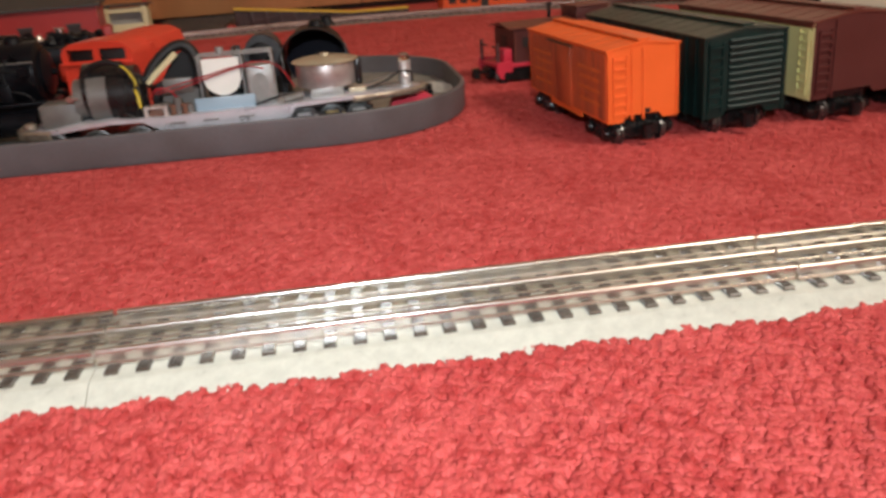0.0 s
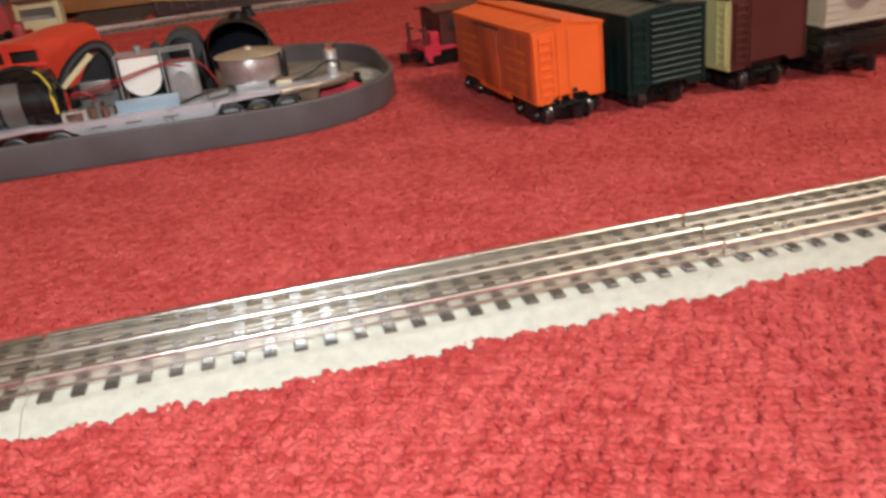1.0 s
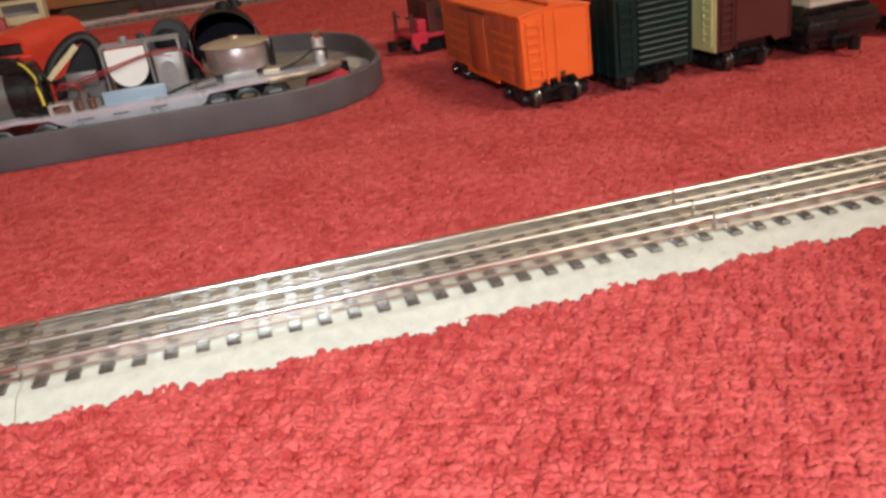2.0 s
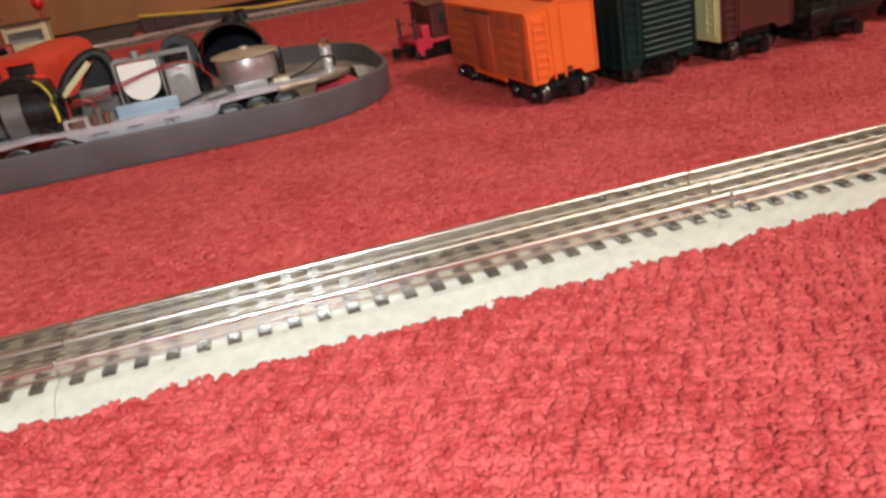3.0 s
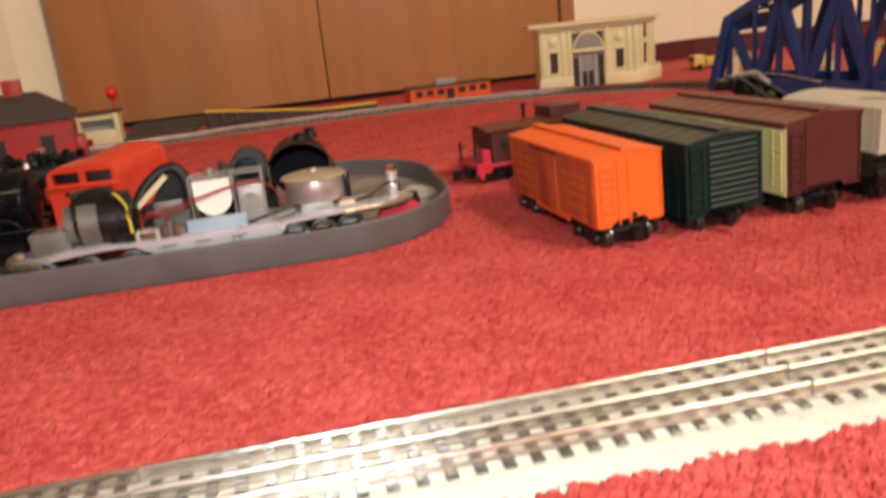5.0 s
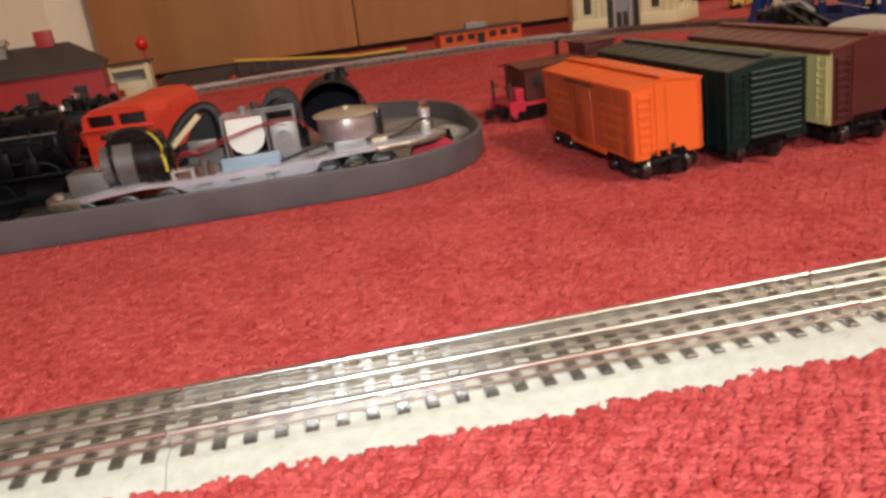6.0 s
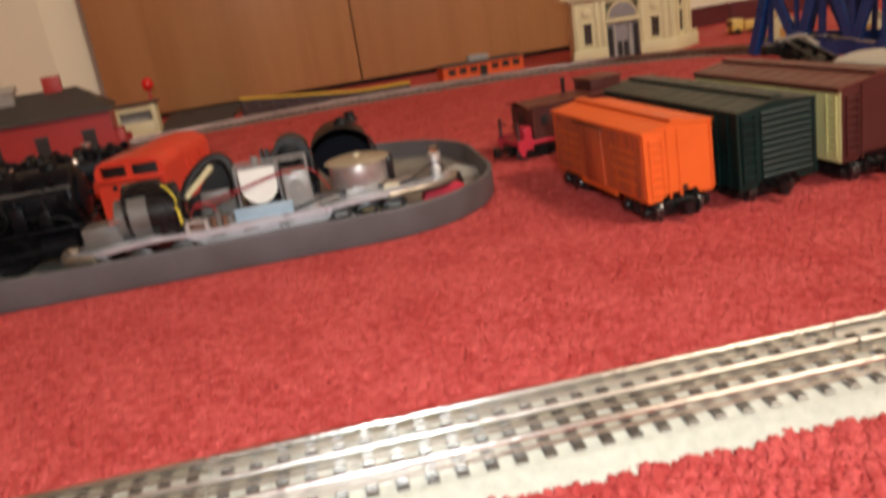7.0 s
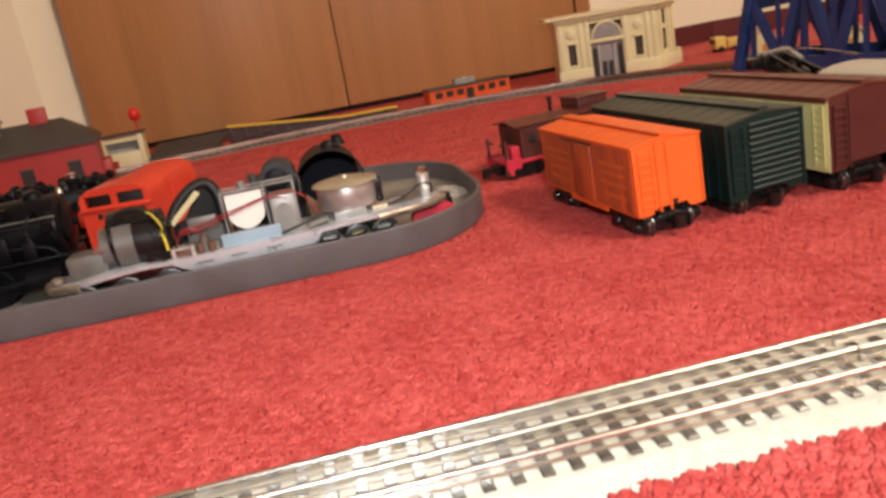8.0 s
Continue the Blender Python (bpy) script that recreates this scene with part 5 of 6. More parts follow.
def tender():
    ob = thing("tender", pose(-0.243, 0.592, 0.0110, 0, 0, 3), "glossy black toy tender standing in the tray behind the shell", "toy train car")
    bm = bmesh.new()
    box(bm, -0.110, 0.110, -0.028, 0.028, 0.018, 0.060, 0.004)
    part("tank", bm, GLOSSBLACK, ob)
    bm = bmesh.new()
    rnd = random.Random(9)
    for k in range(70):
        m = pose(rnd.uniform(-0.05, 0.10), rnd.uniform(-0.02, 0.02), 0.060 + rnd.uniform(0, 0.008), rnd.uniform(0, 90), rnd.uniform(0, 90), rnd.uniform(0, 90))
        bmesh.ops.create_icosphere(bm, subdivisions=1, radius=rnd.uniform(0.004, 0.008), matrix=m)
    tagged(part("coal", bm, GLOSSBLACK, ob, "moulded black coal load"), kind="stuff")
    bm = bmesh.new()
    rod(bm, (0.066, -0.004, 0.058), (0.066, -0.004, 0.074), 0.0045, n=14)
    rod(bm, (0.066, -0.004, 0.074), (0.066, -0.004, 0.0765), 0.0055, n=14)
    part("hatch", bm, BRIGHT, ob, "bright steel hatch")
    block("underframe", BLACK, ob, -0.105, 0.105, -0.024, 0.024, 0.010, 0.0185)
    truck_at = (-0.07, 0.07)
    for x in truck_at:
        bm = bmesh.new()
        box(bm, x - 0.022, x + 0.022, -0.022, 0.022, 0.002, 0.011, 0.001, 1)
        part("truck", bm, BLACK, ob)
    return ob


tender()


# ---- buildings and things along the far loop ----
def slab(bm, outline, z0, z1):
    """A level plate of the given outline."""
    low = [bm.verts.new((x, y, z0)) for x, y in outline]
    high = [bm.verts.new((x, y, z1)) for x, y in outline]
    bm.faces.new(high)
    bm.faces.new(low[::-1])
    for k in range(len(low)):
        j = (k + 1) % len(low)
        bm.faces.new((low[k], low[j], high[j], high[k]))


def station():
    """A straight front with an arched entrance, and a wing that turns back at one end."""
    ob = thing("station", pose(0.7325, 1.2995, 0, 0, 0, -11.5), "ivory plastic toy station building with arched entrance", "toy building")
    W, K, D, H = 0.126, 0.081, 0.10, 0.129
    wing = Matrix.Translation((K, 0, 0)) @ Matrix.Rotation(radians(47), 4, "Z")
    lefts = (-0.105, -0.089)
    rights = (0.033, 0.049)
    bm = bmesh.new()
    # front wall built round its openings
    for x0, x1, z0, z1 in ((-W, lefts[0], 0.0, H), (*lefts, 0.0, 0.036), (*lefts, 0.078, H), (lefts[1], -0.058, 0.0, H),
                           (-0.058, 0.008, 0.114, H), (-0.058, 0.008, 0.074, 0.083), (0.008, rights[0], 0.0, H),
                           (*rights, 0.0, 0.036), (*rights, 0.074, H), (rights[1], K, 0.0, H)):
        box(bm, x0, x1, 0.0, 0.004, z0, z1)
    part("front_wall", bm, IVORY, ob)
    bm = bmesh.new()
    for x0, x1, z0, z1 in ((0.0, 0.020, 0.0, H), (0.020, 0.034, 0.0, 0.038), (0.020, 0.034, 0.080, 0.090), (0.020, 0.034, 0.118, H), (0.034, 0.066, 0.0, H)):
        box(bm, x0, x1, 0.0, 0.004, z0, z1)
    bm.transform(wing)
    part("wing_wall", bm, IVORY, ob)
    block("side_wall", IVORY, ob, -W, -W + 0.004, 0.0042, D, 0, H)
    block("side_wall", IVORY, ob, K + 0.038, K + 0.042, 0.054, D, 0, H)
    block("back_wall", IVORY, ob, -W + 0.004, K + 0.038, D - 0.004, D, 0, H)
    block("plinth", IVORY, ob, -W - 0.004, -0.058, -0.006, 0.0, 0, 0.026, 0.001)
    block("plinth", IVORY, ob, 0.008, K + 0.003, -0.006, 0.0, 0, 0.026, 0.001)
    bm = bmesh.new()
    box(bm, 0.001, 0.084, -0.006, 0.0, 0, 0.028, 0.001)
    box(bm, 0.070, 0.083, -0.004, 0.010, 0.028, 0.034, 0.001)
    bm.transform(wing)
    part("plinth", bm, IVORY, ob)
    bm = bmesh.new()
    slab(bm, [(-W - 0.022, -0.015), (K + 0.007, -0.015), (K + 0.056, 0.040), (K + 0.056, D + 0.008), (-W - 0.022, D + 0.008)], H + 0.002, H + 0.008)
    slab(bm, [(-W - 0.006, -0.008), (K + 0.004, -0.008), (K + 0.048, 0.042), (K + 0.048, D + 0.004), (-W - 0.006, D + 0.004)], H - 0.005, H + 0.0025)
    part("roof", bm, IVORY, ob)
    for (x0, x1), z0, z1 in ((lefts, 0.036, 0.078), (rights, 0.036, 0.074)):
        w = block("window", DARK, ob, x0, x1, 0.0032, 0.0052, z0, z1, label="dark brown window")
        block("window_sill", IVORY, w, x0 - 0.002, x1 + 0.002, -0.0028, 0.0, z0 - 0.003, z0)
        block("window_bar", BROWNSPOOL, w, (x0 + x1) / 2 - 0.0007, (x0 + x1) / 2 + 0.0007, 0.0022, 0.0032, z0, z1)
        block("window_hood", IVORY, w, x0 - 0.003, x1 + 0.003, -0.0032, 0.0, z1, z1 + 0.0035, 0.0005)
    for z0, z1 in ((0.038, 0.080), (0.090, 0.118)):
        bm = bmesh.new()
        box(bm, 0.020, 0.034, 0.0032, 0.0052, z0, z1)
        bm.transform(wing)
        part("window", bm, DARK, ob, "dark brown window")
    for x in ((lefts[0] + lefts[1]) / 2, (rights[0] + rights[1]) / 2):
        bm = bmesh.new()
        lathe(bm, [(0.004, 0), (0.009, 0.001), (0.010, 0.0025), (0.006, 0.004)], 20, Matrix.Translation((x, 0.0, 0.100)) @ Matrix.Rotation(radians(90), 4, "X"))
        part("medallion", bm, IVORY, ob)
    for x in (-0.119, -0.077, -0.064, 0.015, 0.060, 0.074):
        block("pilaster", IVORY, ob, x - 0.004, x + 0.004, -0.0022, 0.0, 0.026, H - 0.005, 0.0005)
    for x in (0.010, 0.044, 0.060):
        bm = bmesh.new()
        box(bm, x - 0.004, x + 0.004, -0.0022, 0.0, 0.028, H - 0.005, 0.0005)
        bm.transform(wing)
        part("pilaster", bm, IVORY, ob)
    bm = bmesh.new()
    box(bm, -0.058, 0.008, 0.006, 0.0085, 0.0, 0.074)
    door = part("entrance", bm, GREYWIN, ob, "grey glazed entrance")
    pieces("door_post", IVORYGREY, door, [(x - 0.0020, x + 0.0020, 0.003, 0.006, 0.0, 0.074) for x in (-0.042, -0.010)])
    pieces("door_leaf", DARK, door, [(x0, x1, 0.0045, 0.006, 0.002, z1) for x0, x1, z1 in ((-0.056, -0.046, 0.064), (-0.003, 0.006, 0.066), (-0.037, -0.028, 0.034), (-0.024, -0.015, 0.034))])
    bm = bmesh.new()
    prism(bm, [(-0.025 + 0.028 * math.cos(radians(180 - 15 * k)), 0.084 + 0.028 * math.sin(radians(15 * k))) for k in range(13)], 0.0025, Matrix.Translation((0, -0.0028, 0)))
    part("fanlight", bm, GREYWIN, ob, "grey arched fanlight")
    bm = bmesh.new()
    tube(bm, [(-0.025 + 0.030 * math.cos(radians(180 - 15 * k)), -0.002, 0.084 + 0.030 * math.sin(radians(15 * k))) for k in range(13)], 0.0024, 6, 1)
    part("arch_moulding", bm, IVORY, ob)
    block("lintel", IVORY, ob, -0.061, 0.011, -0.003, 0.0, 0.074, 0.081, 0.0006)
    return ob


station()


def diner():
    ob = thing("diner", pose(0.4215, 1.374, 0, 0, 0, 6), "low orange plastic toy diner with dark square windows", "toy building")
    W, D, H = 0.090, 0.05, 0.0325
    openings = [-0.078, -0.054, -0.030, 0.018, 0.042, 0.066]
    bm = bmesh.new()
    box(bm, -W, W, 0.0, 0.003, 0.0, 0.0150)
    box(bm, -W, W, 0.0, 0.003, 0.0275, H)
    edges = [-W] + [e for x in openings[:3] for e in (x, x + 0.016)] + [-0.009, 0.008] + [e for x in openings[3:] for e in (x, x + 0.016)] + [W]
    for a, b in zip(edges[::2], edges[1::2]):
        box(bm, a, b, 0.0, 0.003, 0.0150, 0.0275)
    part("front_wall", bm, DINER_ORANGE, ob)
    for s in (-1, 1):
        x0, x1 = sorted((s * W, s * (W - 0.003)))
        block("side_wall", DINER_ORANGE, ob, x0, x1, 0.003, D, 0, H)
    block("back_wall", DINER_ORANGE, ob, -W + 0.003, W - 0.003, D - 0.003, D, 0, H)
    for x in openings:
        block("window", DARK, ob, x, x + 0.016, 0.0018, 0.004, 0.0150, 0.0275)
    block("door", DARK, ob, -0.0085, 0.0075, -0.0012, 0.0, 0.0, 0.0265, label="dark brown door")
    block("roof", SLATE, ob, -W - 0.002, W + 0.002, -0.003, D + 0.002, H, H + 0.0035, 0.001, "dark grey flat roof")
    bm = bmesh.new()
    box(bm, -0.026, 0.014, 0.012, 0.036, H + 0.0035, H + 0.016, 0.001)
    part("roof_sign", bm, GREYWIN, ob, "grey roof box")
    pieces("slat", IVORYGREY, ob, [(-0.030, 0.018, 0.0110, 0.0122, H + z, H + z + 0.0016) for z in (0.005, 0.009, 0.013)])
    return ob


DINER_ORANGE = surface("orange_red_building_plastic", (0.72, 0.10, 0.02), 0.42, vary=0.06, scale=25)
diner()


def trestle():
    ob = thing("trestle_bridge", pose(-0.091, 1.378, 0, 0, 0, 0), "long dark brown toy trestle with a bent yellow top strip", "toy bridge")
    L = 0.352

    def top(x):
        return 0.0392 - 0.098 * x if x < 0.236 else 0.0161

    bm = bmesh.new()
    rings = []
    for k in range(19):
        x = k * L / 18
        rings.append([bm.verts.new((x, y, top(x) + dz)) for y, dz in ((-0.007, -0.0022), (0.007, -0.0022), (0.007, 0.0022), (-0.007, 0.0022))])
    for a, b in zip(rings, rings[1:]):
        for k in range(4):
            bm.faces.new((a[k], a[(k + 1) % 4], b[(k + 1) % 4], b[k]))
    bm.faces.new(rings[0])
    bm.faces.new(list(reversed(rings[-1])))
    part("top_strip", bm, YELLOW, ob, "bent yellow plastic strip")
    for k in range(13):
        x = 0.006 + k * 0.0282
        block("bent", TRESTLE, ob, x - 0.003, x + 0.003, -0.0062, 0.012, 0.0, top(x) - 0.0024, 0.0005)
    bm = bmesh.new()
    prism(bm, [(0.0, 0.0), (L, 0.0), (L, top(L) - 0.003), (0.236, top(0.236) - 0.003), (0.0, top(0.0) - 0.003)], 0.004, Matrix.Translation((0, 0.001, 0)))
    part("side_board", bm, TRESTLE, ob)
    for x0, x1 in ((0.0, 0.115), (0.118, 0.233)):
        bm = bmesh.new()
        beam(bm, (x0, -0.002, 0.006), (x1, -0.002, top(x1) - 0.006), 0.004, 0.005)
        part("brace", bm, TRESTLE, ob)
    block("base_beam", TRESTLE, ob, 0.0, L, -0.009, 0.014, 0.0, 0.005, 0.0006)
    return ob


trestle()


def dark_platform():
    ob = thing("platform_base", pose(-0.170, 1.420, 0), "flat dark grey plastic platform lying on the carpet", "toy platform")
    bm = bmesh.new()
    low = [(-0.078, -0.112), (0.066, -0.112), (0.066, 0.208), (-0.110, 0.208)]
    for inset, z0, z1 in ((0.0, 0.0, 0.008), (0.006, 0.008, 0.0105)):
        ring = [(x - inset * (1 if x > 0 else -1), y - inset * (1 if y > 0 else -1)) for x, y in low]
        v0 = [bm.verts.new((x, y, z0)) for x, y in ring]
        v1 = [bm.verts.new((x, y, z1)) for x, y in ring]
        bm.faces.new(list(reversed(v0)))
        bm.faces.new(v1)
        for k in range(4):
            bm.faces.new((v0[k], v0[(k + 1) % 4], v1[(k + 1) % 4], v1[k]))
    part("slab", bm, SLATE, ob)
    pieces("ridge", SLATE, ob, [(-0.080, 0.060, y, y + 0.003, 0.0105, 0.0125) for y in (-0.06, 0.0, 0.06, 0.12, 0.18)])
    block("red_block", BARNRED, ob, 0.068, 0.080, -0.100, -0.060, 0.0, 0.012, 0.0008, "small red plastic block")
    return ob


dark_platform()


def freight_shed():
    ob = thing("freight_shed", pose(-0.278, 1.303, 0, 0, 0, 2) @ Matrix.Diagonal((0.97, 0.97, 1.06, 1)), "small cream plastic toy shed with a dark thin roof", "toy building")
    block("front_wall", IVORY, ob, -0.042, 0.026, 0.0, 0.003, 0.0, 0.031, 0.0005)
    block("lintel", IVORY, ob, -0.042, 0.026, 0.0, 0.003, 0.050, 0.057)
    block("post", IVORY, ob, 0.026, 0.036, -0.001, 0.008, 0.0, 0.060, 0.0008)
    block("post", IVORY, ob, -0.044, -0.036, -0.001, 0.008, 0.0, 0.060, 0.0008)
    block("back_wall", IVORYGREY, ob, -0.040, 0.030, 0.022, 0.026, 0.0, 0.057)
    block("side_wall", IVORY, ob, 0.030, 0.034, 0.008, 0.05, 0.0, 0.057)
    block("red_panel", BARNRED, ob, -0.036, -0.020, -0.0015, 0.0, 0.004, 0.018, label="small red panel")
    block("roof", SLATE, ob, -0.048, 0.040, -0.003, 0.055, 0.0605, 0.0635, 0.0006, "thin dark roof")
    return ob


freight_shed()


def signal():
    ob = thing("signal_ball", pose(-0.277, 1.452, 0), "red ball signal on a thin pink post", "toy signal")
    bm = bmesh.new()
    rod(bm, (0, 0, 0), (0, 0, 0.085), 0.0022, n=10)
    part("post", bm, PINKRED, ob)
    bm = bmesh.new()
    bmesh.ops.create_uvsphere(bm, u_segments=24, v_segments=14, radius=0.0125, matrix=Matrix.Translation((0, 0, 0.093)) @ Matrix.Diagonal((1, 1, 1.12, 1)))
    part("ball", bm, REDBALL, ob)
    bm = bmesh.new()
    lathe(bm, [(0.016, 0), (0.016, 0.004), (0.004, 0.007), (0.0024, 0.008)], 20)
    part("foot", bm, BLACK, ob)
    return ob


signal()


def red_house():
    """Long red house seen along its eaves, with a chimney and a louvred roof vent."""
    ob = thing("farm_house", pose(-0.272, 1.085, 0, 0, 0, 10.5), "red plastic toy barn with a dark grey roof", "toy building")
    L, D, eave, ridge, hip = 0.34, 0.13, 0.085, 0.121, -0.044
    bm = bmesh.new()
    box(bm, -L, 0.0, 0.0, 0.004, 0.0, eave)
    part("front_wall", bm, BARNRED, ob)
    bm = bmesh.new()
    prism(bm, [(0.004, 0.0), (D - 0.004, 0.0), (D - 0.004, eave), (D / 2, ridge - 0.004), (0.004, eave)], 0.004, Matrix.Translation((-L + 0.004, 0, 0)) @ Matrix.Rotation(radians(90), 4, "Z"))
    part("gable_wall", bm, BARNRED, ob)
    block("end_wall", BARNRED, ob, -0.004, 0.0, 0.004, D - 0.004, 0.0, eave)
    block("back_wall", BARNRED, ob, -L, 0.0, D - 0.004, D, 0.0, eave)
    # two long slopes that meet a sloping end above the porch
    low, out = eave - 0.004, 0.006
    for corners in (((-L - out, -0.010, low), (out, -0.010, low), (hip, D / 2, ridge), (-L - out, D / 2, ridge)),
                    ((out, D + 0.010, low), (-L - out, D + 0.010, low), (-L - out, D / 2, ridge), (hip, D / 2, ridge)),
                    ((out, -0.010, low), (out, D + 0.010, low), (hip, D / 2, ridge))):
        bm = bmesh.new()
        top = [bm.verts.new((x, y, z + 0.004)) for x, y, z in corners]
        foot = [bm.verts.new(c) for c in corners]
        bm.faces.new(top)
        bm.faces.new(foot[::-1])
        for k in range(len(top)):
            j = (k + 1) % len(top)
            bm.faces.new((foot[k], foot[j], top[j], top[k]))
        part("roof_slope", bm, SLATE, ob, "dark grey roof")
    for x in (-0.039, -0.111, -0.183, -0.255):
        w = block("window", DARK, ob, x - 0.010, x + 0.010, -0.0015, 0.0, 0.020, 0.056, label="dark window")
        block("shutter", SLATE, w, x - 0.0115, x + 0.0115, -0.0022, -0.0015, 0.054, 0.057)
    block("porch", BARNRED, ob, 0.0, 0.015, 0.004, 0.05, 0.0, 0.048, 0.001)
    block("chimney", BARNRED, ob, -0.094, -0.066, D / 2 - 0.008, D / 2 + 0.014, 0.105, 0.147, 0.0008, "red chimney")
    bm = bmesh.new()
    box(bm, -0.198, -0.140, D / 2 - 0.022, D / 2 + 0.022, 0.106, 0.132, 0.0008, 1)
    vent = part("roof_vent", bm, IVORYGREY, ob, "pale grey louvred roof vent")
    pieces("louvre", IVORYGREY, vent, [(-0.200, -0.138, D / 2 - 0.0255, D / 2 - 0.022, z, z + 0.0022) for z in (0.112, 0.117, 0.122, 0.127)])
    bm = bmesh.new()
    prism(bm, [(-0.030, 0.132), (0.0, 0.142), (0.030, 0.132)], 0.066, Matrix.Translation((-0.136, D / 2, 0)) @ Matrix.Rotation(radians(90), 4, "Z"))
    part("vent_roof", bm, IVORYGREY, vent)
    return ob


red_house()


def truss_bridge():
    """Two arched truss sides, cross-braced above, over the far loop; local y along it, x to the far side."""
    ob = thing("truss_bridge", pose(0.826, 1.006, 0, 0, 0, -161.2), "blue plastic arched truss toy bridge over the far track", "toy bridge")
    L = 0.398
    arch = [(0.0, 0.004), (0.034, 0.122), (0.085, 0.147), (0.134, 0.160), (0.185, 0.167), (0.236, 0.166), (0.288, 0.157), (0.342, 0.138), (L, 0.004)]
    tops, feet = [arch[1], arch[3], arch[5], arch[7]], [0.0, 0.088, 0.186, 0.290, L]
    for x in (0.0, -0.126):
        bm = bmesh.new()
        beam(bm, (x, -0.002, 0.0125), (x, L + 0.002, 0.0125), 0.007, 0.021)
        part("bottom_chord", bm, BLUE, ob)
        for a, b in zip(arch[1:-1], arch[2:-1]):
            bm = bmesh.new()
            beam(bm, (x, a[0] - 0.001, a[1]), (x, b[0] + 0.001, b[1]), 0.010, 0.015)
            part("top_chord", bm, BLUE, ob)
        for k, (y, z) in enumerate(tops):
            for foot in (feet[k], feet[k + 1]):
                if foot in (0.0, L):
                    continue
                bm = bmesh.new()
                beam(bm, (x, y, z - 0.004), (x, foot, 0.012), 0.0085, 0.015)
                part("diagonal", bm, BLUE, ob)
            bm = bmesh.new()
            box(bm, x - 0.00325, x + 0.00325, y - 0.0034, y + 0.0034, 0.012, z)
            part("post", bm, BLUE, ob)
        for k in (2, 4, 6):
            y, z = arch[k]
            bm = bmesh.new()
            box(bm, x - 0.00275, x + 0.00275, y - 0.003, y + 0.003, 0.012, z)
            part("post", bm, BLUE, ob)
    for y, z in arch[1:-1]:
        bm = bmesh.new()
        beam(bm, (0.004, y, z + 0.003), (-0.130, y, z + 0.003), 0.014, 0.006)
        part("top_strut", bm, BLUE, ob)
    for k in range(1, 7):
        (y0, za), (y1, zb) = arch[k], arch[k + 1]
        for xa, xb in ((0.0, -0.126), (-0.126, 0.0)):
            bm = bmesh.new()
            beam(bm, (xa, y0, za + 0.003), (xb, y1, zb + 0.003), 0.011, 0.005)
            part("top_brace", bm, BLUE, ob)
    for (y0, z0), (y1, z1) in ((arch[0], arch[1]), (arch[-1], arch[-2])):
        for s in (0.0, -0.126):
            bm = bmesh.new()
            beam(bm, (s, y0, z0), (s, y1, z1 + 0.004), 0.018, 0.014)
            part("end_post", bm, BLUE, ob)
        bm = bmesh.new()
        beam(bm, (0.008, y0 + (y1 - y0) * 0.92, z0 + (z1 - z0) * 0.92), (-0.134, y0 + (y1 - y0) * 0.92, z0 + (z1 - z0) * 0.92), 0.006, 0.022)
        part("portal", bm, BLUE, ob)
    for k in range(9):
        y = 0.02 + k * (L - 0.04) / 8
        bm = bmesh.new()
        beam(bm, (0.0, y, 0.004), (-0.126, y, 0.004), 0.006, 0.004)
        part("floor_beam", bm, BLUE, ob)
    return ob


truss_bridge()


def yellow_truck():
    ob = thing("toy_truck", pose(1.040, 1.360, 0, 0, 0, -6), "small pale yellow plastic toy truck beyond the far track", "toy vehicle")
    block("bed", PALEYELLOW, ob, -0.030, 0.034, 0.0, 0.034, 0.009, 0.027, 0.001)
    block("cab", PALEYELLOW, ob, -0.058, -0.032, 0.0, 0.034, 0.008, 0.034, 0.003)
    block("windscreen", DARK, ob, -0.0588, -0.0575, 0.004, 0.030, 0.021, 0.029)
    for x in (-0.046, 0.0, 0.022):
        for y in (0.002, 0.032):
            bm = bmesh.new()
            rod(bm, (x, y - 0.003, 0.007), (x, y + 0.003, 0.007), 0.007, n=18)
            part("wheel", bm, BLACK, ob)
    return ob


yellow_truck()


def small_house(x, y, turn, wall, label):
    ob = thing("small_house", pose(x, y, 0, 0, 0, turn), label, "toy building", "small plastic houses behind the bridge")
    prism_bm = bmesh.new()
    prism(prism_bm, [(-0.020, 0.0), (0.020, 0.0), (0.020, 0.030), (0.0, 0.058), (-0.020, 0.030)], 0.05)
    part("house_body", prism_bm, wall, ob)
    for s in (-1, 1):
        bm = bmesh.new()
        prism(bm, [(0.0, 0.058), (0.0, 0.062), (s * 0.024, 0.028), (s * 0.024, 0.025)], 0.058, Matrix.Translation((0, -0.004, 0)))
        part("roof_slope", bm, IVORY, ob)
    block("door", BRICK_ORANGE, ob, -0.006, 0.006, -0.0012, 0.0, 0.0, 0.024)
    block("lawn", GREENLEAF, ob, -0.034, 0.034, -0.012, 0.06, 0.0, 0.003, 0.001, "green plastic base")
    return ob


small_house(1.030, 0.985, -25, IVORY, "tiny white gabled plastic house on a green base")
small_house(0.978, 1.165, -20, IVORY, "tiny white gabled plastic house on a green base")
small_house(1.092, 0.925, -15, BRICK_ORANGE, "tiny orange gabled plastic house on a green base")


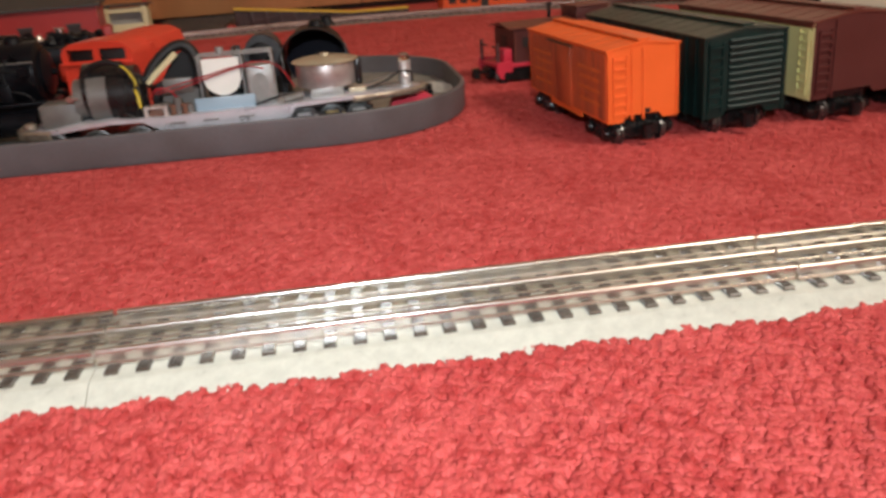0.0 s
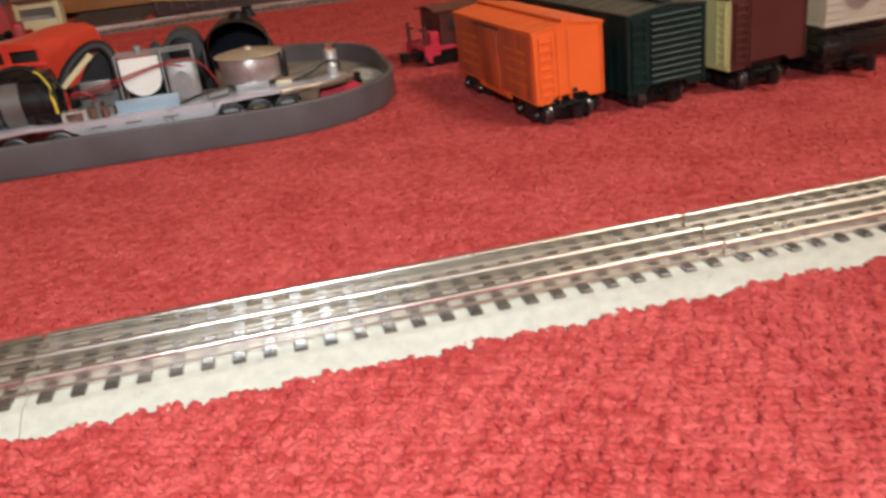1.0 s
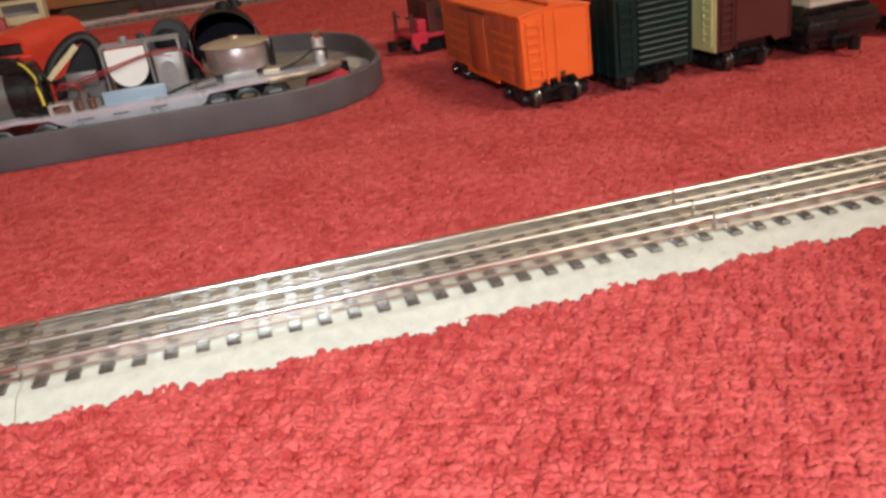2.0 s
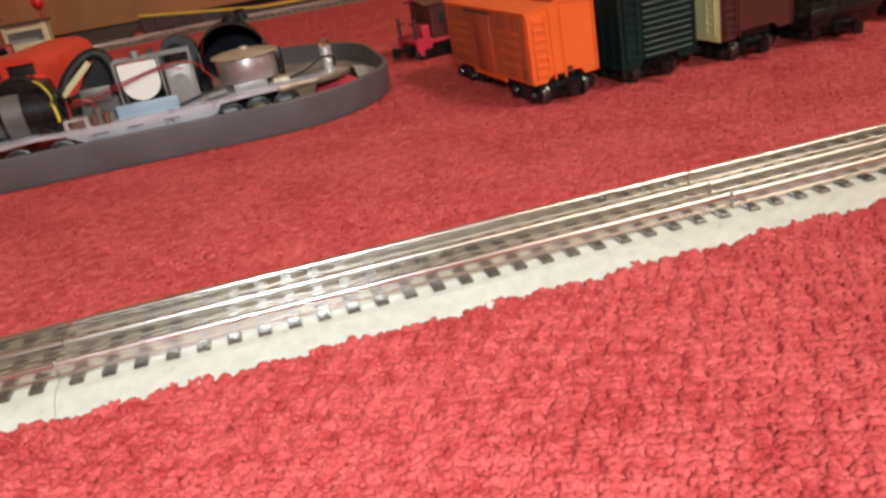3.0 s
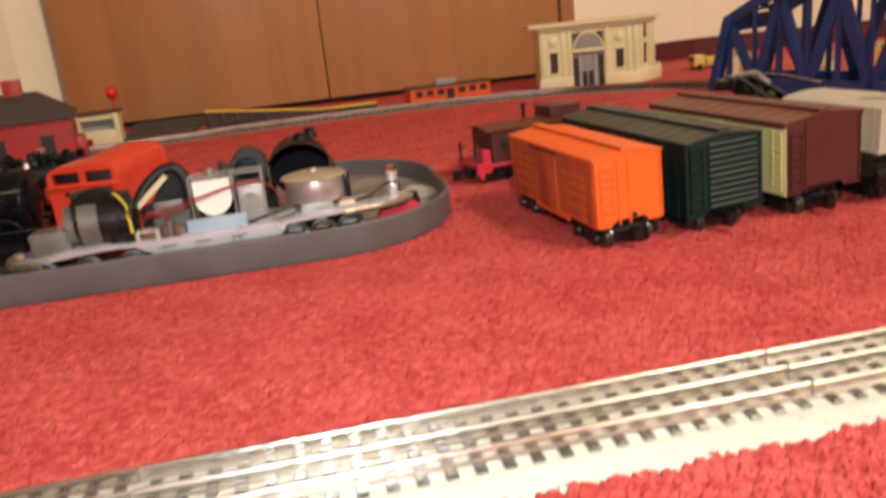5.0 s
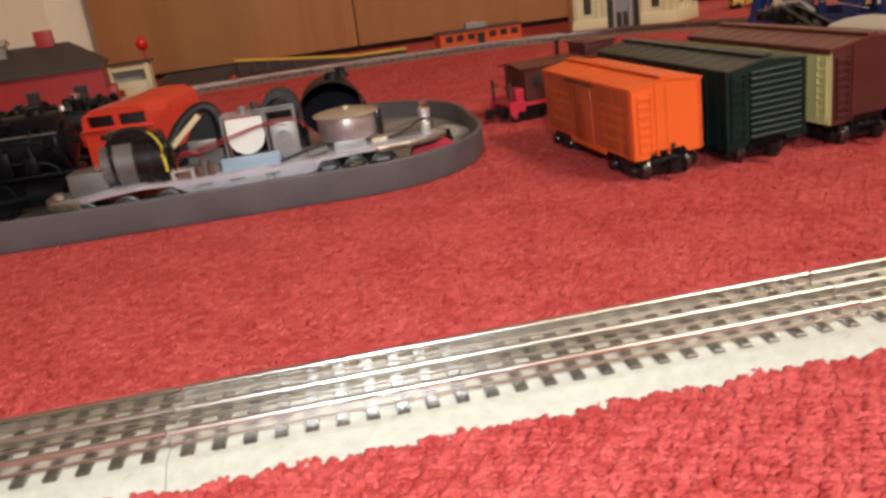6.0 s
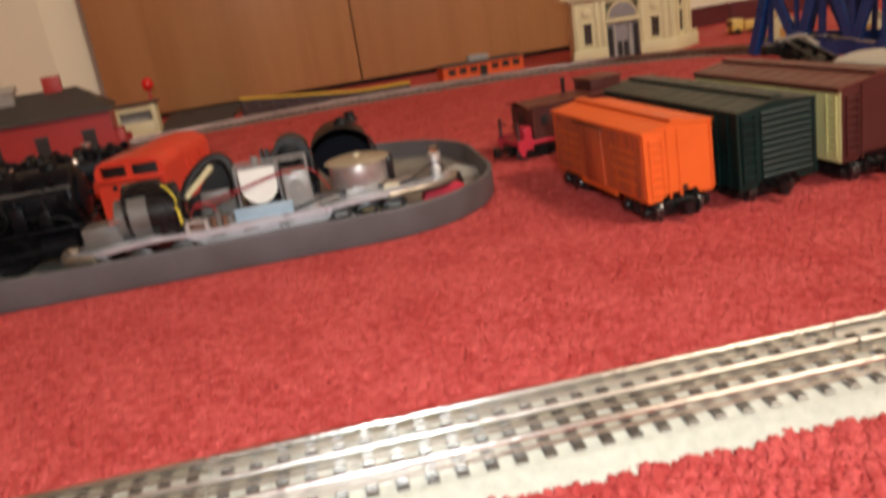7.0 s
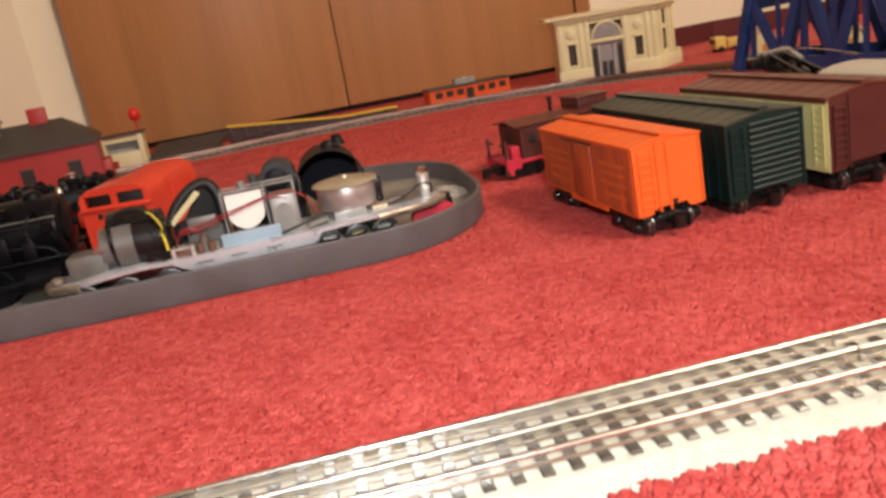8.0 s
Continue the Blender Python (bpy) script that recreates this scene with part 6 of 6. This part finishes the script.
def orange_building():
    ob = thing("town_building", pose(1.295, 1.045, 0, 0, 0, -90), "tall orange plastic toy building behind the bridge", "toy building")
    block("body", BRICK_ORANGE, ob, -0.10, 0.22, 0.0, 0.16, 0.0, 0.108, 0.001)
    block("roof", TRESTLE, ob, -0.105, 0.225, -0.006, 0.166, 0.108, 0.113, 0.001)
    for x in (-0.07, -0.01, 0.05, 0.11, 0.17):
        for z in (0.030, 0.078):
            block("window", TRESTLE, ob, x - 0.012, x + 0.012, -0.0015, 0.0, z, z + 0.030)
    return ob


orange_building()


# ---- carpet pile ----
def pile(name, x0, x1, y0, y1, step, height, width, seed, skip, sides=3, levels=((-0.15, 0.9), (0.60, 1.0), (0.93, 0.66)), lean_by=0.9, swell_by=0.36):
    """Leaning tufts of round yarn ends, one joined mesh."""
    rng = np.random.default_rng(seed)
    nx, ny = int((x1 - x0) / step), int((y1 - y0) / step)
    gx, gy = np.meshgrid(np.arange(nx), np.arange(ny))
    px = x0 + (gx.ravel() + rng.uniform(0, 1, nx * ny)) * step
    py = y0 + (gy.ravel() + rng.uniform(0, 1, nx * ny)) * step
    keep = ~skip(px, py)
    px, py = px[keep], py[keep]
    n = len(px)
    # tips draw together into uneven clumps
    waves = np.random.default_rng(77)
    swell, sx, sy = np.zeros(n), np.zeros(n), np.zeros(n)
    for k in range(14):
        a, f, ph = waves.uniform(0, np.pi), 2 * np.pi / waves.uniform(0.0045, 0.015), waves.uniform(0, 6.3)
        fx, fy = f * np.cos(a), f * np.sin(a)
        swell += np.sin(px * fx + py * fy + ph)
        sx += fx * np.cos(px * fx + py * fy + ph)
        sy += fy * np.cos(px * fx + py * fy + ph)
    swell = np.clip(0.5 + swell / 9, 0, 1)
    tall = height * (0.70 + 0.09 * rng.uniform(0, 1, n) + swell_by * swell)
    wide = width * rng.uniform(0.75, 1.3, n)
    lean_a = np.arctan2(sy, sx) + rng.normal(0, 0.9, n)
    lean = height * rng.uniform(0.15, lean_by, n)
    turn = rng.uniform(0, 2 * np.pi, n)
    rings = []
    for frac, size in levels:
        for k in range(sides):
            a = turn + 2 * np.pi * k / sides
            rings.append(np.stack([px + np.cos(lean_a) * lean * max(frac, 0) ** 1.5 + np.cos(a) * wide * size / 2,
                                   py + np.sin(lean_a) * lean * max(frac, 0) ** 1.5 + np.sin(a) * wide * size / 2, tall * frac - 0.002], 1))
    tip = np.stack([px + np.cos(lean_a) * lean, py + np.sin(lean_a) * lean, tall - 0.002], 1)
    per = len(levels) * sides + 1
    verts = np.stack(rings + [tip], 1).reshape(-1, 3)
    one = []
    for level in range(len(levels) - 1):
        for k in range(sides):
            a, b = level * sides + k, level * sides + (k + 1) % sides
            one += [(a, b, b + sides), (a, b + sides, a + sides)]
    last = (len(levels) - 1) * sides
    for k in range(sides):
        one.append((last + k, last + (k + 1) % sides, last + sides))
    faces = (np.array(one)[None] + (np.arange(n) * per)[:, None, None]).reshape(-1, 3)
    me = bpy.data.meshes.new(name)
    me.vertices.add(len(verts))
    me.vertices.foreach_set("co", verts.ravel())
    me.loops.add(faces.size)
    me.loops.foreach_set("vertex_index", faces.ravel())
    me.polygons.add(len(faces))
    me.polygons.foreach_set("loop_start", np.arange(0, faces.size, 3))
    me.polygons.foreach_set("use_smooth", np.ones(len(faces), bool))
    me.update()
    me.validate()
    me.materials.append(CARPET)
    ob = new(name, me)
    return tagged(ob, "red shag carpet pile of short leaning tufts", "carpet", kind="stuff")


ROUND = ((-0.10, 0.85), (0.55, 1.0), (0.86, 0.80))


def under_track(x, y):
    return (np.abs(y) < 0.0385 + 0.002 * np.sin(x * 97) + 0.0015 * np.sin(x * 211))


def under_tray(x, y):
    x0, x1, y0, y1 = TRAY_BOX
    r = TRAY_R
    dx = np.maximum(np.maximum(x0 + r - x, x - (x1 - r)), 0)
    dy = np.maximum(np.maximum(y0 + r - y, y - (y1 - r)), 0)
    return under_track(x, y) | (np.hypot(dx, dy) < r + 0.0014)


def under_cars(x, y):
    return under_tray(x, y) | ((x > 0.165) & (x < 0.755) & (y < 0.655))


pile("carpet_pile", -0.10, 0.42, -0.26, -0.02, 0.0014, 0.0044, 0.0034, 1, under_track, 4, ROUND, 0.55, 0.34)
pile("carpet_pile", -0.25, 0.62, 0.02, 0.34, 0.0021, 0.0033, 0.0052, 2, under_tray, 3, ROUND, 0.38, 0.14)
pile("carpet_pile", 0.16, 0.76, 0.34, 0.66, 0.0034, 0.0034, 0.0078, 4, under_tray, 3, ROUND, 0.5, 0.2)
pile("carpet_pile", -0.70, 1.15, 0.34, 1.44, 0.0062, 0.0042, 0.0135, 3, under_cars, 3, ROUND, 0.5, 0.2)
